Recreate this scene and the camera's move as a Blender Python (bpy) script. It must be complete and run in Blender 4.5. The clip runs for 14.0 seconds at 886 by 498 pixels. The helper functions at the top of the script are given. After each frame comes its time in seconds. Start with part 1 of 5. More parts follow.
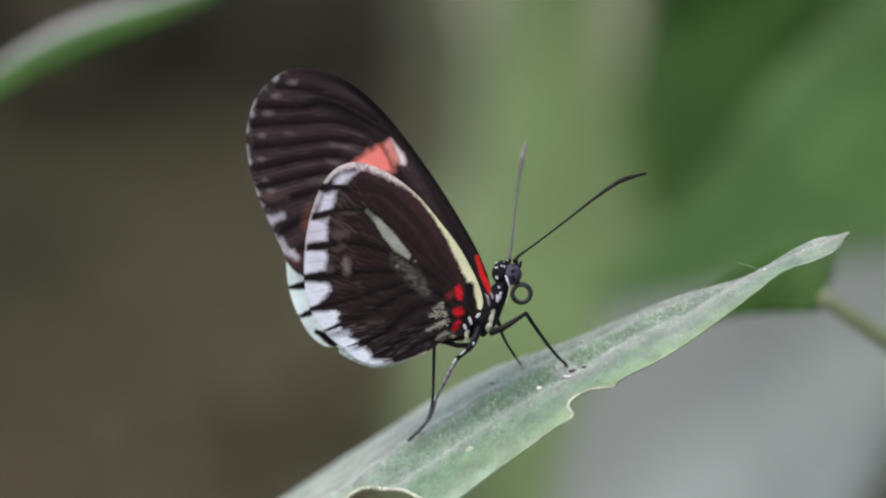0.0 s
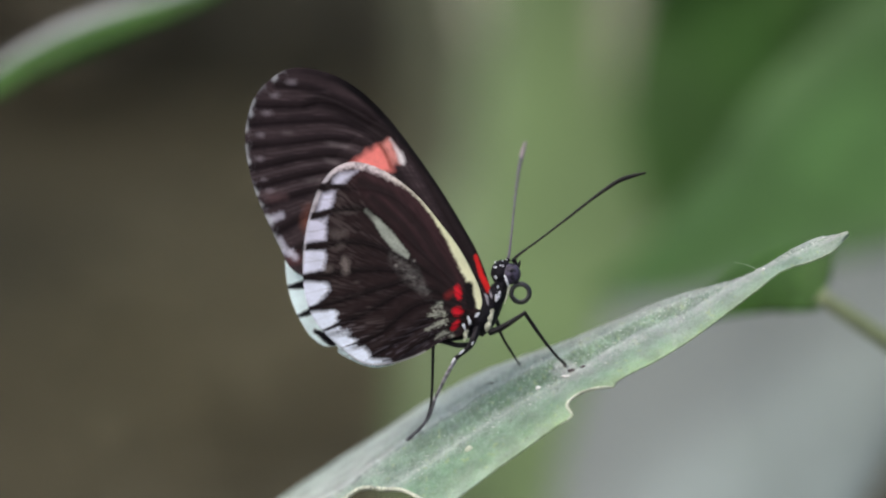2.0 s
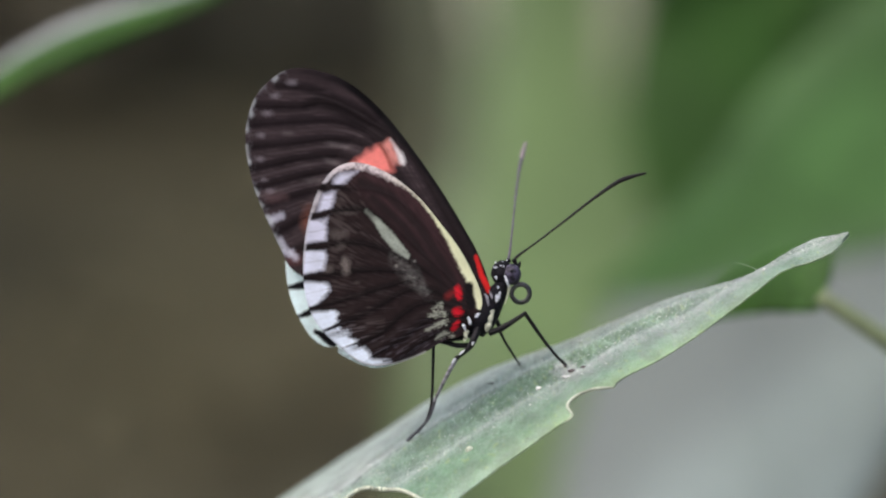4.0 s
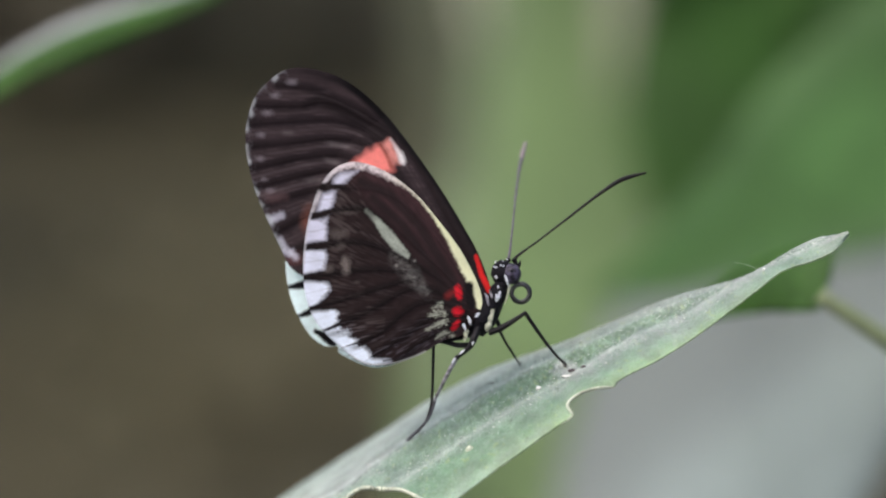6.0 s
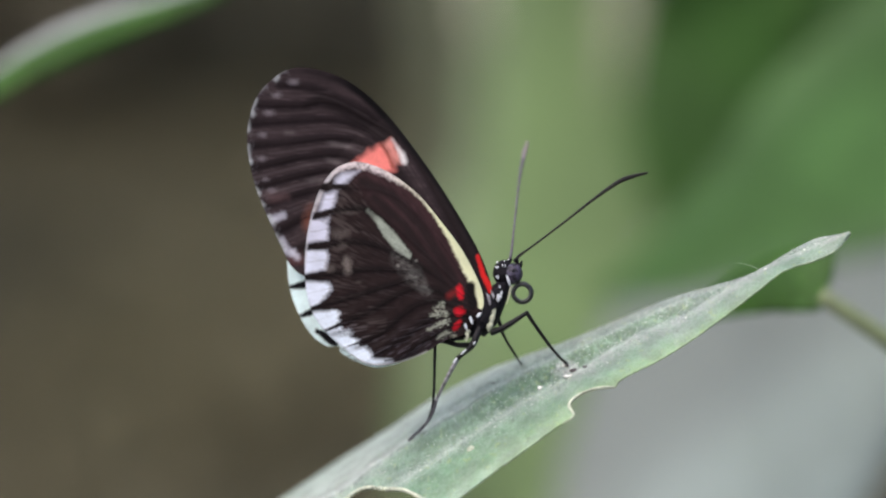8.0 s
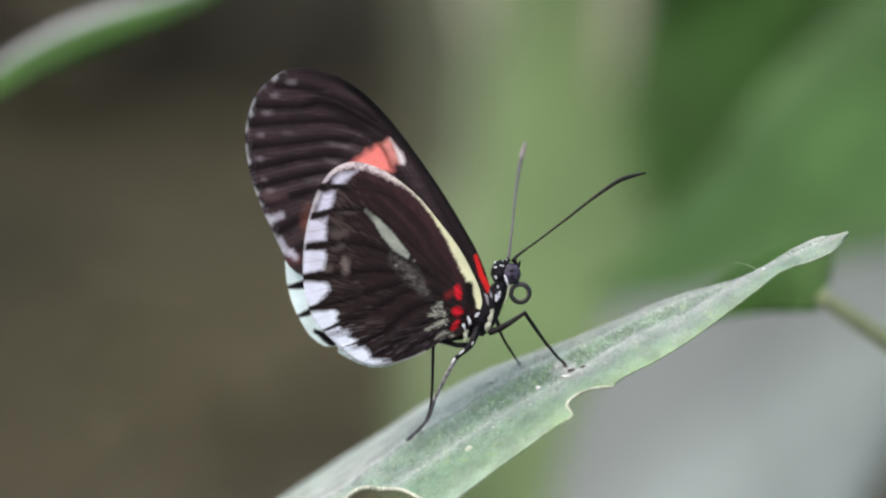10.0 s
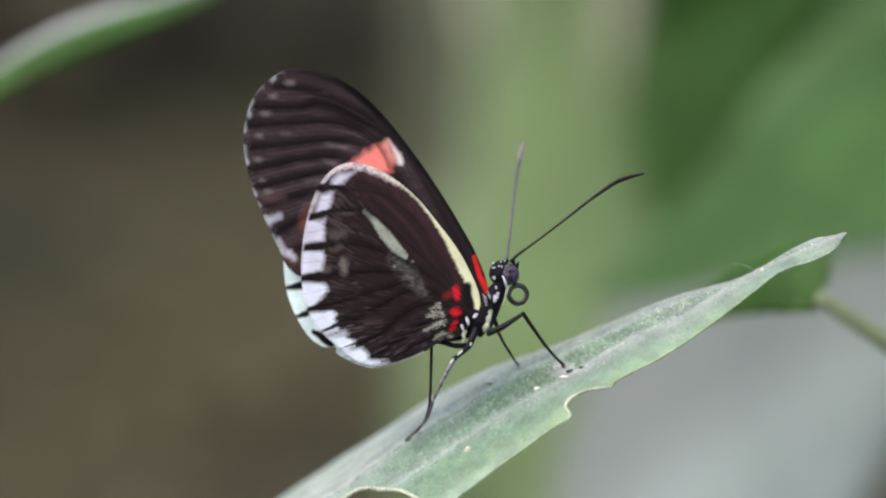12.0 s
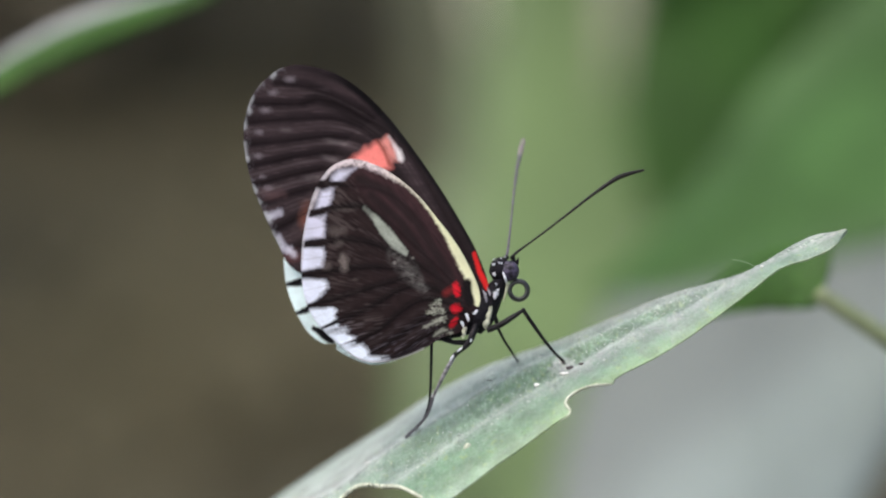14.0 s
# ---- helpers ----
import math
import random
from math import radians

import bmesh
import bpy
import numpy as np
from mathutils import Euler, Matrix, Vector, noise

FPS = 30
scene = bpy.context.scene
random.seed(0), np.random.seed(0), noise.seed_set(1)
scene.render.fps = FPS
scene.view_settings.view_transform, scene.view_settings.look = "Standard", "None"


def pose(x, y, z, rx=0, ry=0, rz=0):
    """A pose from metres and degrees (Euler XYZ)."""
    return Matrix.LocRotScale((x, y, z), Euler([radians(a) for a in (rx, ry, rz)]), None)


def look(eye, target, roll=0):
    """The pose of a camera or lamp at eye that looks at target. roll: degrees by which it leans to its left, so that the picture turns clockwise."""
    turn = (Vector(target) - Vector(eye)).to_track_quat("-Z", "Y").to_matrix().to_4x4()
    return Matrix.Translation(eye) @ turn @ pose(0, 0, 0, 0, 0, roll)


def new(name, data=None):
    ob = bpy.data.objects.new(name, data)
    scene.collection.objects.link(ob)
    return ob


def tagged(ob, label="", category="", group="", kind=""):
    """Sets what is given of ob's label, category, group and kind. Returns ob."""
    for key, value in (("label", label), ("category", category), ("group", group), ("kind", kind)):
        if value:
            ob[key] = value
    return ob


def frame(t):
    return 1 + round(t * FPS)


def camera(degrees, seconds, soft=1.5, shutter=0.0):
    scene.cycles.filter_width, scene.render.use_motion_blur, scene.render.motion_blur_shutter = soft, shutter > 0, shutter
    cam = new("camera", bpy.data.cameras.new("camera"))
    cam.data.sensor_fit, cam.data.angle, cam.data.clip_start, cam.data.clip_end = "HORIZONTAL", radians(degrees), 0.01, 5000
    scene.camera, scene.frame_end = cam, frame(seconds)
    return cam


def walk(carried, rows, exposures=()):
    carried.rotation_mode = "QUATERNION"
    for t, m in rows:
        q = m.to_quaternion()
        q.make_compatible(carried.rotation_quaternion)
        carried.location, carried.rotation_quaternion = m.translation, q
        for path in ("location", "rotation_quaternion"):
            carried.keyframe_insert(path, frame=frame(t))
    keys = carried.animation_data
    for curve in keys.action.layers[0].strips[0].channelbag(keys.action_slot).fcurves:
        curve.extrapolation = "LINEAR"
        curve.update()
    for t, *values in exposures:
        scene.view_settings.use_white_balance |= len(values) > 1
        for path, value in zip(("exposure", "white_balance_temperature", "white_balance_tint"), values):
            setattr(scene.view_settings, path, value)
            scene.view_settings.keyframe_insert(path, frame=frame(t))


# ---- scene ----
# A longwing butterfly resting on a leaf, close up through a long macro lens.
# Plane of sharp focus: x to the side, y away from the camera, z up the picture, in
# millimetres round the centre of the view.
TILT = 12.0          # the camera looks down by this much
REACH = 0.5          # metres from lens to the plane of focus
HEIGHT = 1.15        # metres of that plane's centre above the ground
VIEW = Matrix.Translation((0, 0, HEIGHT)) @ Matrix.Rotation(radians(-TILT), 4, "X")

# ---------------------------------------------------------------- camera
cam = camera(12.78, 14.0, soft=2.25)
cam.data.dof.use_dof = True
cam.data.dof.focus_distance = REACH - 0.001
cam.data.dof.aperture_fstop = 9.0
EYE = VIEW @ Vector((0, -REACH, 0))
STEP = 1 / 14000     # metres across the plane of focus

# small sway of the camera: seconds, sideways, upwards
SWAY = ((0, 1.6, 0.8), (0.5, 0.5, 1.3), (1, 0.8, 1.1), (1.5, 0.9, 0.2), (2, -0.3, 0.1), (2.5, 1.1, 0.3), (3, 0.3, 1.2),
        (4.2, 0.2, 0.6), (5.5, 0, 0), (6, 0.3, 0.1), (6.5, 0, 0), (7, 1.7, 0), (7.5, 0.6, 0), (8, 3.1, 0), (9.2, 1.0, 0),
        (10.5, -1.4, 0), (11, -2.6, 0), (11.5, -2.2, 0.8), (12, -3.2, 1.3), (12.5, -2.9, 0.1), (12.75, -2.0, -1.6),
        (13, -1.5, -3.7), (13.5, -3.4, -4.6), (14, -3.0, -4.8))
walk(cam, [(t, look(EYE, VIEW @ Vector((-dx * STEP, 0, dy * STEP)))) for t, dx, dy in SWAY],
     exposures=((0, 0.21, 6500, 10), (6.5, 0.40, 6500, 10), (14, 0.51, 6500, 10)))

# ---------------------------------------------------------------- light
world = bpy.data.worlds.new("sky")
scene.world = world
world.use_nodes = True
wn = world.node_tree.nodes
sky = wn.new("ShaderNodeTexSky")
sky.sky_type, sky.sun_disc = "NISHITA", False
SUN_UP, SUN_ROUND = radians(60), radians(236)
sky.sun_elevation, sky.sun_rotation = SUN_UP, SUN_ROUND
sky.air_density, sky.dust_density, sky.ozone_density = 1.0, 5.0, 0.6
world.node_tree.links.new(sky.outputs["Color"], wn["Background"].inputs["Color"])
wn["Background"].inputs["Strength"].default_value = 0.15
sun = new("sun", bpy.data.lights.new("sun", "SUN"))
sun.data.energy, sun.data.angle, sun.data.color = 2.4, radians(110), (1.0, 0.975, 0.95)
SUN_AT = Vector((math.sin(SUN_ROUND) * math.cos(SUN_UP), math.cos(SUN_ROUND) * math.cos(SUN_UP), math.sin(SUN_UP)))
sun.matrix_world = look(SUN_AT * 20, (0, 0, 0))


# ---------------------------------------------------------------- materials
def material(name, colour, rough=0.5, vary=0.25, size=0.004, bump=0.2, fine=0.0006, specular=0.5, coat=0.0,
             translucent=0.0, second=None, attribute="", sheen=0.0, glow_through=None, thresh=(0.35, 0.65)):
    """A surface with two scales of variation, sizes in metres."""
    m = bpy.data.materials.new(name)
    m.use_nodes = True
    n, l = m.node_tree.nodes, m.node_tree.links
    b = n["Principled BSDF"]
    co = n.new("ShaderNodeTexCoord")
    big = n.new("ShaderNodeTexNoise")
    big.inputs["Scale"].default_value, big.inputs["Detail"].default_value = 1 / size, 5
    small = n.new("ShaderNodeTexNoise")
    small.inputs["Scale"].default_value, small.inputs["Detail"].default_value = 1 / fine, 3
    for tex in (big, small):
        l.new(co.outputs["Object"], tex.inputs["Vector"])
    ramp = n.new("ShaderNodeValToRGB")
    ramp.color_ramp.elements[0].position, ramp.color_ramp.elements[1].position = thresh
    lo = [c * (1 - vary) for c in colour]
    hi = second if second else [min(1, c * (1 + vary)) for c in colour]
    ramp.color_ramp.elements[0].color = (*lo, 1)
    ramp.color_ramp.elements[1].color = (*hi, 1)
    l.new(big.outputs["Fac"], ramp.inputs["Fac"])
    col = ramp.outputs["Color"]
    if attribute:
        at = n.new("ShaderNodeAttribute")
        at.attribute_name = attribute
        mul = n.new("ShaderNodeMix")
        mul.data_type, mul.blend_type = "RGBA", "MULTIPLY"
        mul.inputs["Factor"].default_value = 1.0
        l.new(at.outputs["Color"], mul.inputs["A"])
        l.new(col, mul.inputs["B"])
        col = mul.outputs["Result"]
    grain = n.new("ShaderNodeMapRange")
    grain.inputs["From Min"].default_value, grain.inputs["From Max"].default_value = 0.3, 0.7
    grain.inputs["To Min"].default_value, grain.inputs["To Max"].default_value = 1 - vary * 0.6, 1 + vary * 0.6
    l.new(small.outputs["Fac"], grain.inputs["Value"])
    mg = n.new("ShaderNodeMix")
    mg.data_type, mg.blend_type = "RGBA", "MULTIPLY"
    mg.inputs["Factor"].default_value = 1.0
    l.new(col, mg.inputs["A"])
    l.new(grain.outputs["Result"], mg.inputs["B"])
    col = mg.outputs["Result"]
    l.new(col, b.inputs["Base Color"])
    b.inputs["Roughness"].default_value = rough
    b.inputs["Specular IOR Level"].default_value = specular
    b.inputs["Coat Weight"].default_value, b.inputs["Coat Roughness"].default_value = coat, 0.35
    b.inputs["Sheen Weight"].default_value = sheen
    if bump:
        bp = n.new("ShaderNodeBump")
        bp.inputs["Strength"].default_value, bp.inputs["Distance"].default_value = bump, fine
        l.new(small.outputs["Fac"], bp.inputs["Height"])
        l.new(bp.outputs["Normal"], b.inputs["Normal"])
    if translucent:
        tr = n.new("ShaderNodeBsdfTranslucent")
        mix = n.new("ShaderNodeMixShader")
        mix.inputs["Fac"].default_value = translucent
        if glow_through:
            tr.inputs["Color"].default_value = (*glow_through, 1)
        else:
            l.new(col, tr.inputs["Color"])
        l.new(b.outputs["BSDF"], mix.inputs[1])
        l.new(tr.outputs["BSDF"], mix.inputs[2])
        l.new(mix.outputs["Shader"], n["Material Output"].inputs["Surface"])
    return m


M_SOIL = material("soil", (0.0515, 0.0468, 0.0275), 0.95, 0.24, 0.5, 0.6, 0.02, 0.2)
M_LITTER = material("dry_leaf", (0.094, 0.084, 0.045), 0.8, 0.4, 0.05, 0.3, 0.004)
M_BARK = material("bark", (0.06, 0.048, 0.036), 0.9, 0.4, 0.05, 0.4, 0.006, 0.2)
M_THICKET = material("shaded_foliage", (0.130, 0.117, 0.083), 0.7, 0.4, 0.3, 0.0, 0.01, 0.15)
M_WING = material("wing_scales", (0.95, 0.95, 0.95), 0.75, 0.12, 0.002, 0.35, 0.00012, 0.08, attribute="pigment", translucent=0.22)
M_VEIN = material("wing_vein", (0.015, 0.010, 0.011), 0.9, 0.3, 0.002, 0.2, 0.0002, 0.04)
M_BLACK = material("black_cuticle", (0.0055, 0.0045, 0.0075), 0.65, 0.5, 0.0005, 1.0, 0.00016, 0.14)
M_LEG = material("leg_cuticle", (0.008, 0.007, 0.009), 0.4, 0.3, 0.001, 0.3, 0.0001, 0.15)
# grey scales of the thorax, and the painted highlight of one shin
M_GREYLEG = material("grey_scales_and_gloss", (0.21, 0.20, 0.23), 0.45, 0.6, 0.0008, 0.3, 0.0001, 0.5)
M_EYE = material("compound_eye", (0.018, 0.015, 0.026), 0.35, 0.3, 0.0007, 0.6, 0.00009, 0.25, second=(0.060, 0.050, 0.084), thresh=(0.42, 0.56))
M_WHITE = material("white_scales", (0.58, 0.60, 0.66), 0.7, 0.15, 0.0006, 0.4, 0.00012, 0.3)
M_CREAM = material("cream_scales", (0.62, 0.63, 0.47), 0.75, 0.25, 0.0006, 0.4, 0.00012, 0.3)
M_PALEHAIR = material("pale_flank_scales", (0.44, 0.45, 0.35), 0.8, 0.35, 0.0005, 0.5, 0.00012, 0.2)
M_ANT = material("antenna_cuticle", (0.012, 0.010, 0.011), 0.5, 0.3, 0.001, 0.3, 0.0001, 0.15)
M_ANTGREY = material("antenna_grey", (0.085, 0.075, 0.095), 0.6, 0.3, 0.001, 0.3, 0.0001, 0.4)
M_ANTTIP = material("antenna_tip", (0.20, 0.165, 0.18), 0.6, 0.2, 0.001, 0.3, 0.0001, 0.4)
M_COIL = material("proboscis_cuticle", (0.013, 0.013, 0.015), 0.35, 0.3, 0.001, 0.3, 0.0001, 0.5)
M_LEAF = material("dusty_leaf", (0.9, 0.9, 0.9), 0.45, 0.24, 0.003, 0.7, 0.00026, 0.5, coat=0.6, translucent=0.2, attribute="pigment")
M_ARCH = material("arching_leaf", (0.9, 0.9, 0.9), 0.6, 0.16, 0.01, 0.2, 0.002, 0.2, translucent=0.2, attribute="pigment")
M_RIB = material("leaf_rib", (0.235, 0.325, 0.23), 0.5, 0.2, 0.003, 0.3, 0.0004, 0.5)
M_RIM = material("dried_leaf_rim", (0.42, 0.45, 0.36), 0.7, 0.3, 0.002, 0.4, 0.0003, 0.3)
M_BROAD = material("broad_green_leaf", (0.9, 0.9, 0.9), 0.7, 0.2, 0.03, 0.2, 0.004, 0.14, translucent=0.25, attribute="pigment")
M_BACKLIT = material("thin_green_leaf", (0.050, 0.128, 0.022), 0.5, 0.25, 0.01, 0.2, 0.002, 0.3, translucent=0.5)
M_DEEP = material("deep_green_leaf", (0.044, 0.106, 0.021), 0.6, 0.3, 0.05, 0.2, 0.004, 0.2, translucent=0.3)
M_PALE = material("glaucous_leaf", (0.9, 0.9, 0.9), 0.5, 0.14, 0.07, 0.2, 0.004, 0.5, attribute="pigment")
M_SHEATH = material("pale_sheath", (0.25, 0.31, 0.17), 0.5, 0.25, 0.05, 0.2, 0.01, 0.4)
M_YOUNG = material("young_leaf", (0.110, 0.168, 0.067), 0.6, 0.2, 0.06, 0.2, 0.006, 0.2, translucent=0.2)
M_FADED = material("faded_sheath", (0.24, 0.245, 0.175), 0.6, 0.25, 0.04, 0.2, 0.01, 0.3)
M_STALK = material("pale_stalk", (0.132, 0.188, 0.088), 0.5, 0.25, 0.04, 0.2, 0.01, 0.4)
M_DRYSHEATH = material("dry_sheath", (0.070, 0.078, 0.050), 0.8, 0.3, 0.05, 0.2, 0.01, 0.2)
M_STEM = material("green_stem", (0.165, 0.200, 0.105), 0.5, 0.2, 0.01, 0.2, 0.002, 0.4)
M_DUST = material("pale_dust", (0.70, 0.70, 0.67), 0.9, 0.2, 0.001, 0.3, 0.0002, 0.2)
M_OLDSPECK = material("old_dropping", (0.42, 0.45, 0.36), 0.9, 0.3, 0.0008, 0.4, 0.0002, 0.2)
M_DIRT = material("dark_dropping", (0.11, 0.095, 0.098), 0.8, 0.4, 0.001, 0.5, 0.0002, 0.2)


# ---------------------------------------------------------------- building helpers
WHERE = {}


def out(points):
    """From the focus plane's millimetres to the world."""
    p = np.asarray(points, float).reshape(-1, 3) * 0.001
    m = np.array(VIEW)
    return p @ m[:3, :3].T + m[:3, 3]


def thing(name, base, label, category, turned=False, group=""):
    ob = new(name)
    ob.empty_display_size = 0.01
    m = Matrix.Translation(Vector(base)) @ (VIEW.to_3x3().to_4x4() if turned else Matrix.Identity(4))
    ob.matrix_basis = m
    WHERE[ob] = m
    return tagged(ob, label, category, group)


def part(name, shape, mat, parent=None, label="", pivot=None, smooth=True, colours=None, solid=0.0):
    """One mesh object from world vertices and faces, under a thing or a part."""
    verts, faces = shape
    base = WHERE[parent] if parent else Matrix.Identity(4)
    own = Matrix.Translation(Vector(pivot)) @ base.to_3x3().to_4x4() if pivot is not None else base
    inv = np.array(own.inverted())
    v = np.asarray(verts) @ inv[:3, :3].T + inv[:3, 3]
    me = bpy.data.meshes.new(name)
    me.from_pydata(v.tolist(), [], faces if isinstance(faces, list) else faces.tolist())
    me.materials.append(mat)
    if smooth:
        me.polygons.foreach_set("use_smooth", np.ones(len(me.polygons), bool))
    if colours is not None:
        at = me.color_attributes.new("pigment", "FLOAT_COLOR", "POINT")
        at.data.foreach_set("color", np.c_[colours, np.ones(len(colours))].astype(np.float32).ravel())
    me.update()
    ob = new(name, me)
    if parent:
        ob.parent = parent
        ob.matrix_basis = base.inverted() @ own
    else:
        ob.matrix_basis = own
    if solid:
        md = ob.modifiers.new("thickness", "SOLIDIFY")
        md.thickness, md.offset = solid, 0.0
    WHERE[ob] = own
    if label:
        ob["label"] = label
    return ob


def smooth_line(points, count, closed=False):
    """Catmull-Rom through the points, evenly spaced along its length."""
    p = np.asarray(points, float)
    k = len(p)
    res = []
    last = k if closed else k - 1
    for i in range(last):
        if closed:
            a, b, c, d = p[(i - 1) % k], p[i], p[(i + 1) % k], p[(i + 2) % k]
        else:
            b, c = p[i], p[i + 1]
            a = p[i - 1] if i else 2 * b - c
            d = p[i + 2] if i + 2 < k else 2 * c - b
        t = np.linspace(0, 1, 24, endpoint=False)[:, None]
        res.append(0.5 * (2 * b + (c - a) * t + (2 * a - 5 * b + 4 * c - d) * t ** 2 + (3 * b - a - 3 * c + d) * t ** 3))
    res = np.vstack(res + [p[:1] if closed else p[-1:]])
    s = np.r_[0, np.cumsum(np.linalg.norm(np.diff(res, axis=0), axis=1))]
    q = np.linspace(0, s[-1], count, endpoint=not closed)
    return np.stack([np.interp(q, s, res[:, j]) for j in range(p.shape[1])], 1)


def tube(points, radii, sides=10, count=24, flat=1.0, rough=0.0):
    """A tapered rod through the points (mm), closed at both ends."""
    c = smooth_line(points, count)
    r = np.interp(np.linspace(0, 1, count), np.linspace(0, 1, len(radii)), radii)
    t = np.gradient(c, axis=0)
    t /= np.linalg.norm(t, axis=1)[:, None] + 1e-12
    up = np.array((0.0, 1.0, 0.0))
    if abs(t[:, 1]).max() > 0.95:
        up = np.array((1.0, 0.1, 0.0))
    verts = []
    for i in range(count):
        a = np.cross(t[i], up)
        a /= np.linalg.norm(a)
        b = np.cross(t[i], a)
        for j in range(sides):
            w = 2 * math.pi * j / sides
            k = r[i] * (1 + rough * noise.noise(Vector((i * 0.6, j * 1.3, count))))
            verts.append(c[i] + k * (math.cos(w) * a + flat * math.sin(w) * b))
    faces = [(i * sides + j, i * sides + (j + 1) % sides, (i + 1) * sides + (j + 1) % sides, (i + 1) * sides + j)
             for i in range(count - 1) for j in range(sides)]
    n = len(verts)
    verts += [c[0], c[-1]]
    faces += [(n, (j + 1) % sides, j) for j in range(sides)]
    e = (count - 1) * sides
    faces += [(n + 1, e + j, e + (j + 1) % sides) for j in range(sides)]
    return np.array(verts), faces


def ball(centre, axes, rings=14, sides=18, lump=0.0, turn=None):
    """An ellipsoid; axes are three half-lengths, or turned by a matrix."""
    verts, faces = [], []
    m = np.array(turn) if turn is not None else np.eye(3)
    for i in range(rings + 1):
        a = math.pi * i / rings
        for j in range(sides):
            b = 2 * math.pi * j / sides
            d = np.array((math.sin(a) * math.cos(b), math.sin(a) * math.sin(b), math.cos(a)))
            k = 1 + lump * noise.noise(Vector(d * 2.2) + Vector(centre))
            verts.append(np.array(centre) + m @ (d * np.array(axes) * k))
    for i in range(rings):
        for j in range(sides):
            faces.append((i * sides + j, i * sides + (j + 1) % sides, (i + 1) * sides + (j + 1) % sides, (i + 1) * sides + j))
    return np.array(verts), faces


def at(shape):
    return out(shape[0]), shape[1]


def merged(shapes):
    verts, faces, k = [], [], 0
    for v, f in shapes:
        verts.append(v)
        faces += [tuple(i + k for i in q) for q in f]
        k += len(v)
    return np.vstack(verts), faces


def fall(d, width, soft):
    """1 inside width, 0 past width + soft."""
    return np.clip((width + soft - d) / soft, 0, 1)


def off_line(p, line):
    """Distance of points from a polyline, the share of its length at the nearest place."""
    line = np.asarray(line, float)
    best, share = np.full(len(p), 1e9), np.zeros(len(p))
    seg = np.linalg.norm(np.diff(line, axis=0), axis=1)
    start = np.r_[0, np.cumsum(seg)]
    for i in range(len(line) - 1):
        a, d = line[i], line[i + 1] - line[i]
        t = np.clip(((p - a) @ d) / (d @ d), 0, 1)
        r = np.linalg.norm(p - a - t[:, None] * d, axis=1)
        hit = r < best
        best[hit] = r[hit]
        share[hit] = (start[i] + t[hit] * seg[i]) / start[-1]
    return best, share


def speckle(p, size, seed=0):
    """Smooth value noise from 0 to 1 on points of the plane."""
    rng = np.random.default_rng(seed)
    table = rng.random((257, 257))
    q = np.asarray(p) / size + 1000
    i = np.floor(q).astype(int)
    f = q - i
    f = f * f * (3 - 2 * f)
    x, y = i[:, 0] % 256, i[:, 1] % 256
    return ((table[x, y] * (1 - f[:, 0]) + table[x + 1, y] * f[:, 0]) * (1 - f[:, 1])
            + (table[x, y + 1] * (1 - f[:, 0]) + table[x + 1, y + 1] * f[:, 0]) * f[:, 1])


def depth_in(p, outline):
    """How far points lie inside a closed outline; negative outside it."""
    ring = np.vstack((outline, outline[:1]))
    odd = np.zeros(len(p), bool)
    for (ax, ay), (bx, by) in zip(ring[:-1], ring[1:]):
        if ay != by:
            odd ^= ((ay > p[:, 1]) != (by > p[:, 1])) & (p[:, 0] < (bx - ax) * (p[:, 1] - ay) / (by - ay) + ax)
    d = off_line(p, ring)[0]
    return np.where(odd, d, -d)


def patch(p, outline, soft, jitter=0.0):
    """1 inside an outline, 0 outside it, with a soft border."""
    return np.clip((depth_in(p, outline) + jitter) / soft + 0.5, 0, 1)


def blend(col, mask, rgb):
    return col * (1 - mask[:, None]) + np.asarray(rgb) * mask[:, None]


# ---------------------------------------------------------------- ground
def build_ground():
    n = 60
    g = np.linspace(-1, 1, n)
    g = np.sign(g) * np.abs(g) ** 2.2 * 60
    x, y = np.meshgrid(g, g, indexing="ij")
    z = np.array([[0.05 * noise.noise(Vector((a * 0.7, b * 0.7, 0))) + 0.004 * min(abs(a) + abs(b), 60) * noise.noise(Vector((a * 0.1, b * 0.1, 3)))
                   for b in g] for a in g]) - 0.03
    faces = [(i * n + j, (i + 1) * n + j, (i + 1) * n + j + 1, i * n + j + 1) for i in range(n - 1) for j in range(n - 1)]
    ob = part("ground", (np.c_[x.ravel(), y.ravel(), z.ravel()], faces), M_SOIL)
    tagged(ob, "bare brown forest soil with scattered dry leaves", "ground", kind="structure")


build_ground()


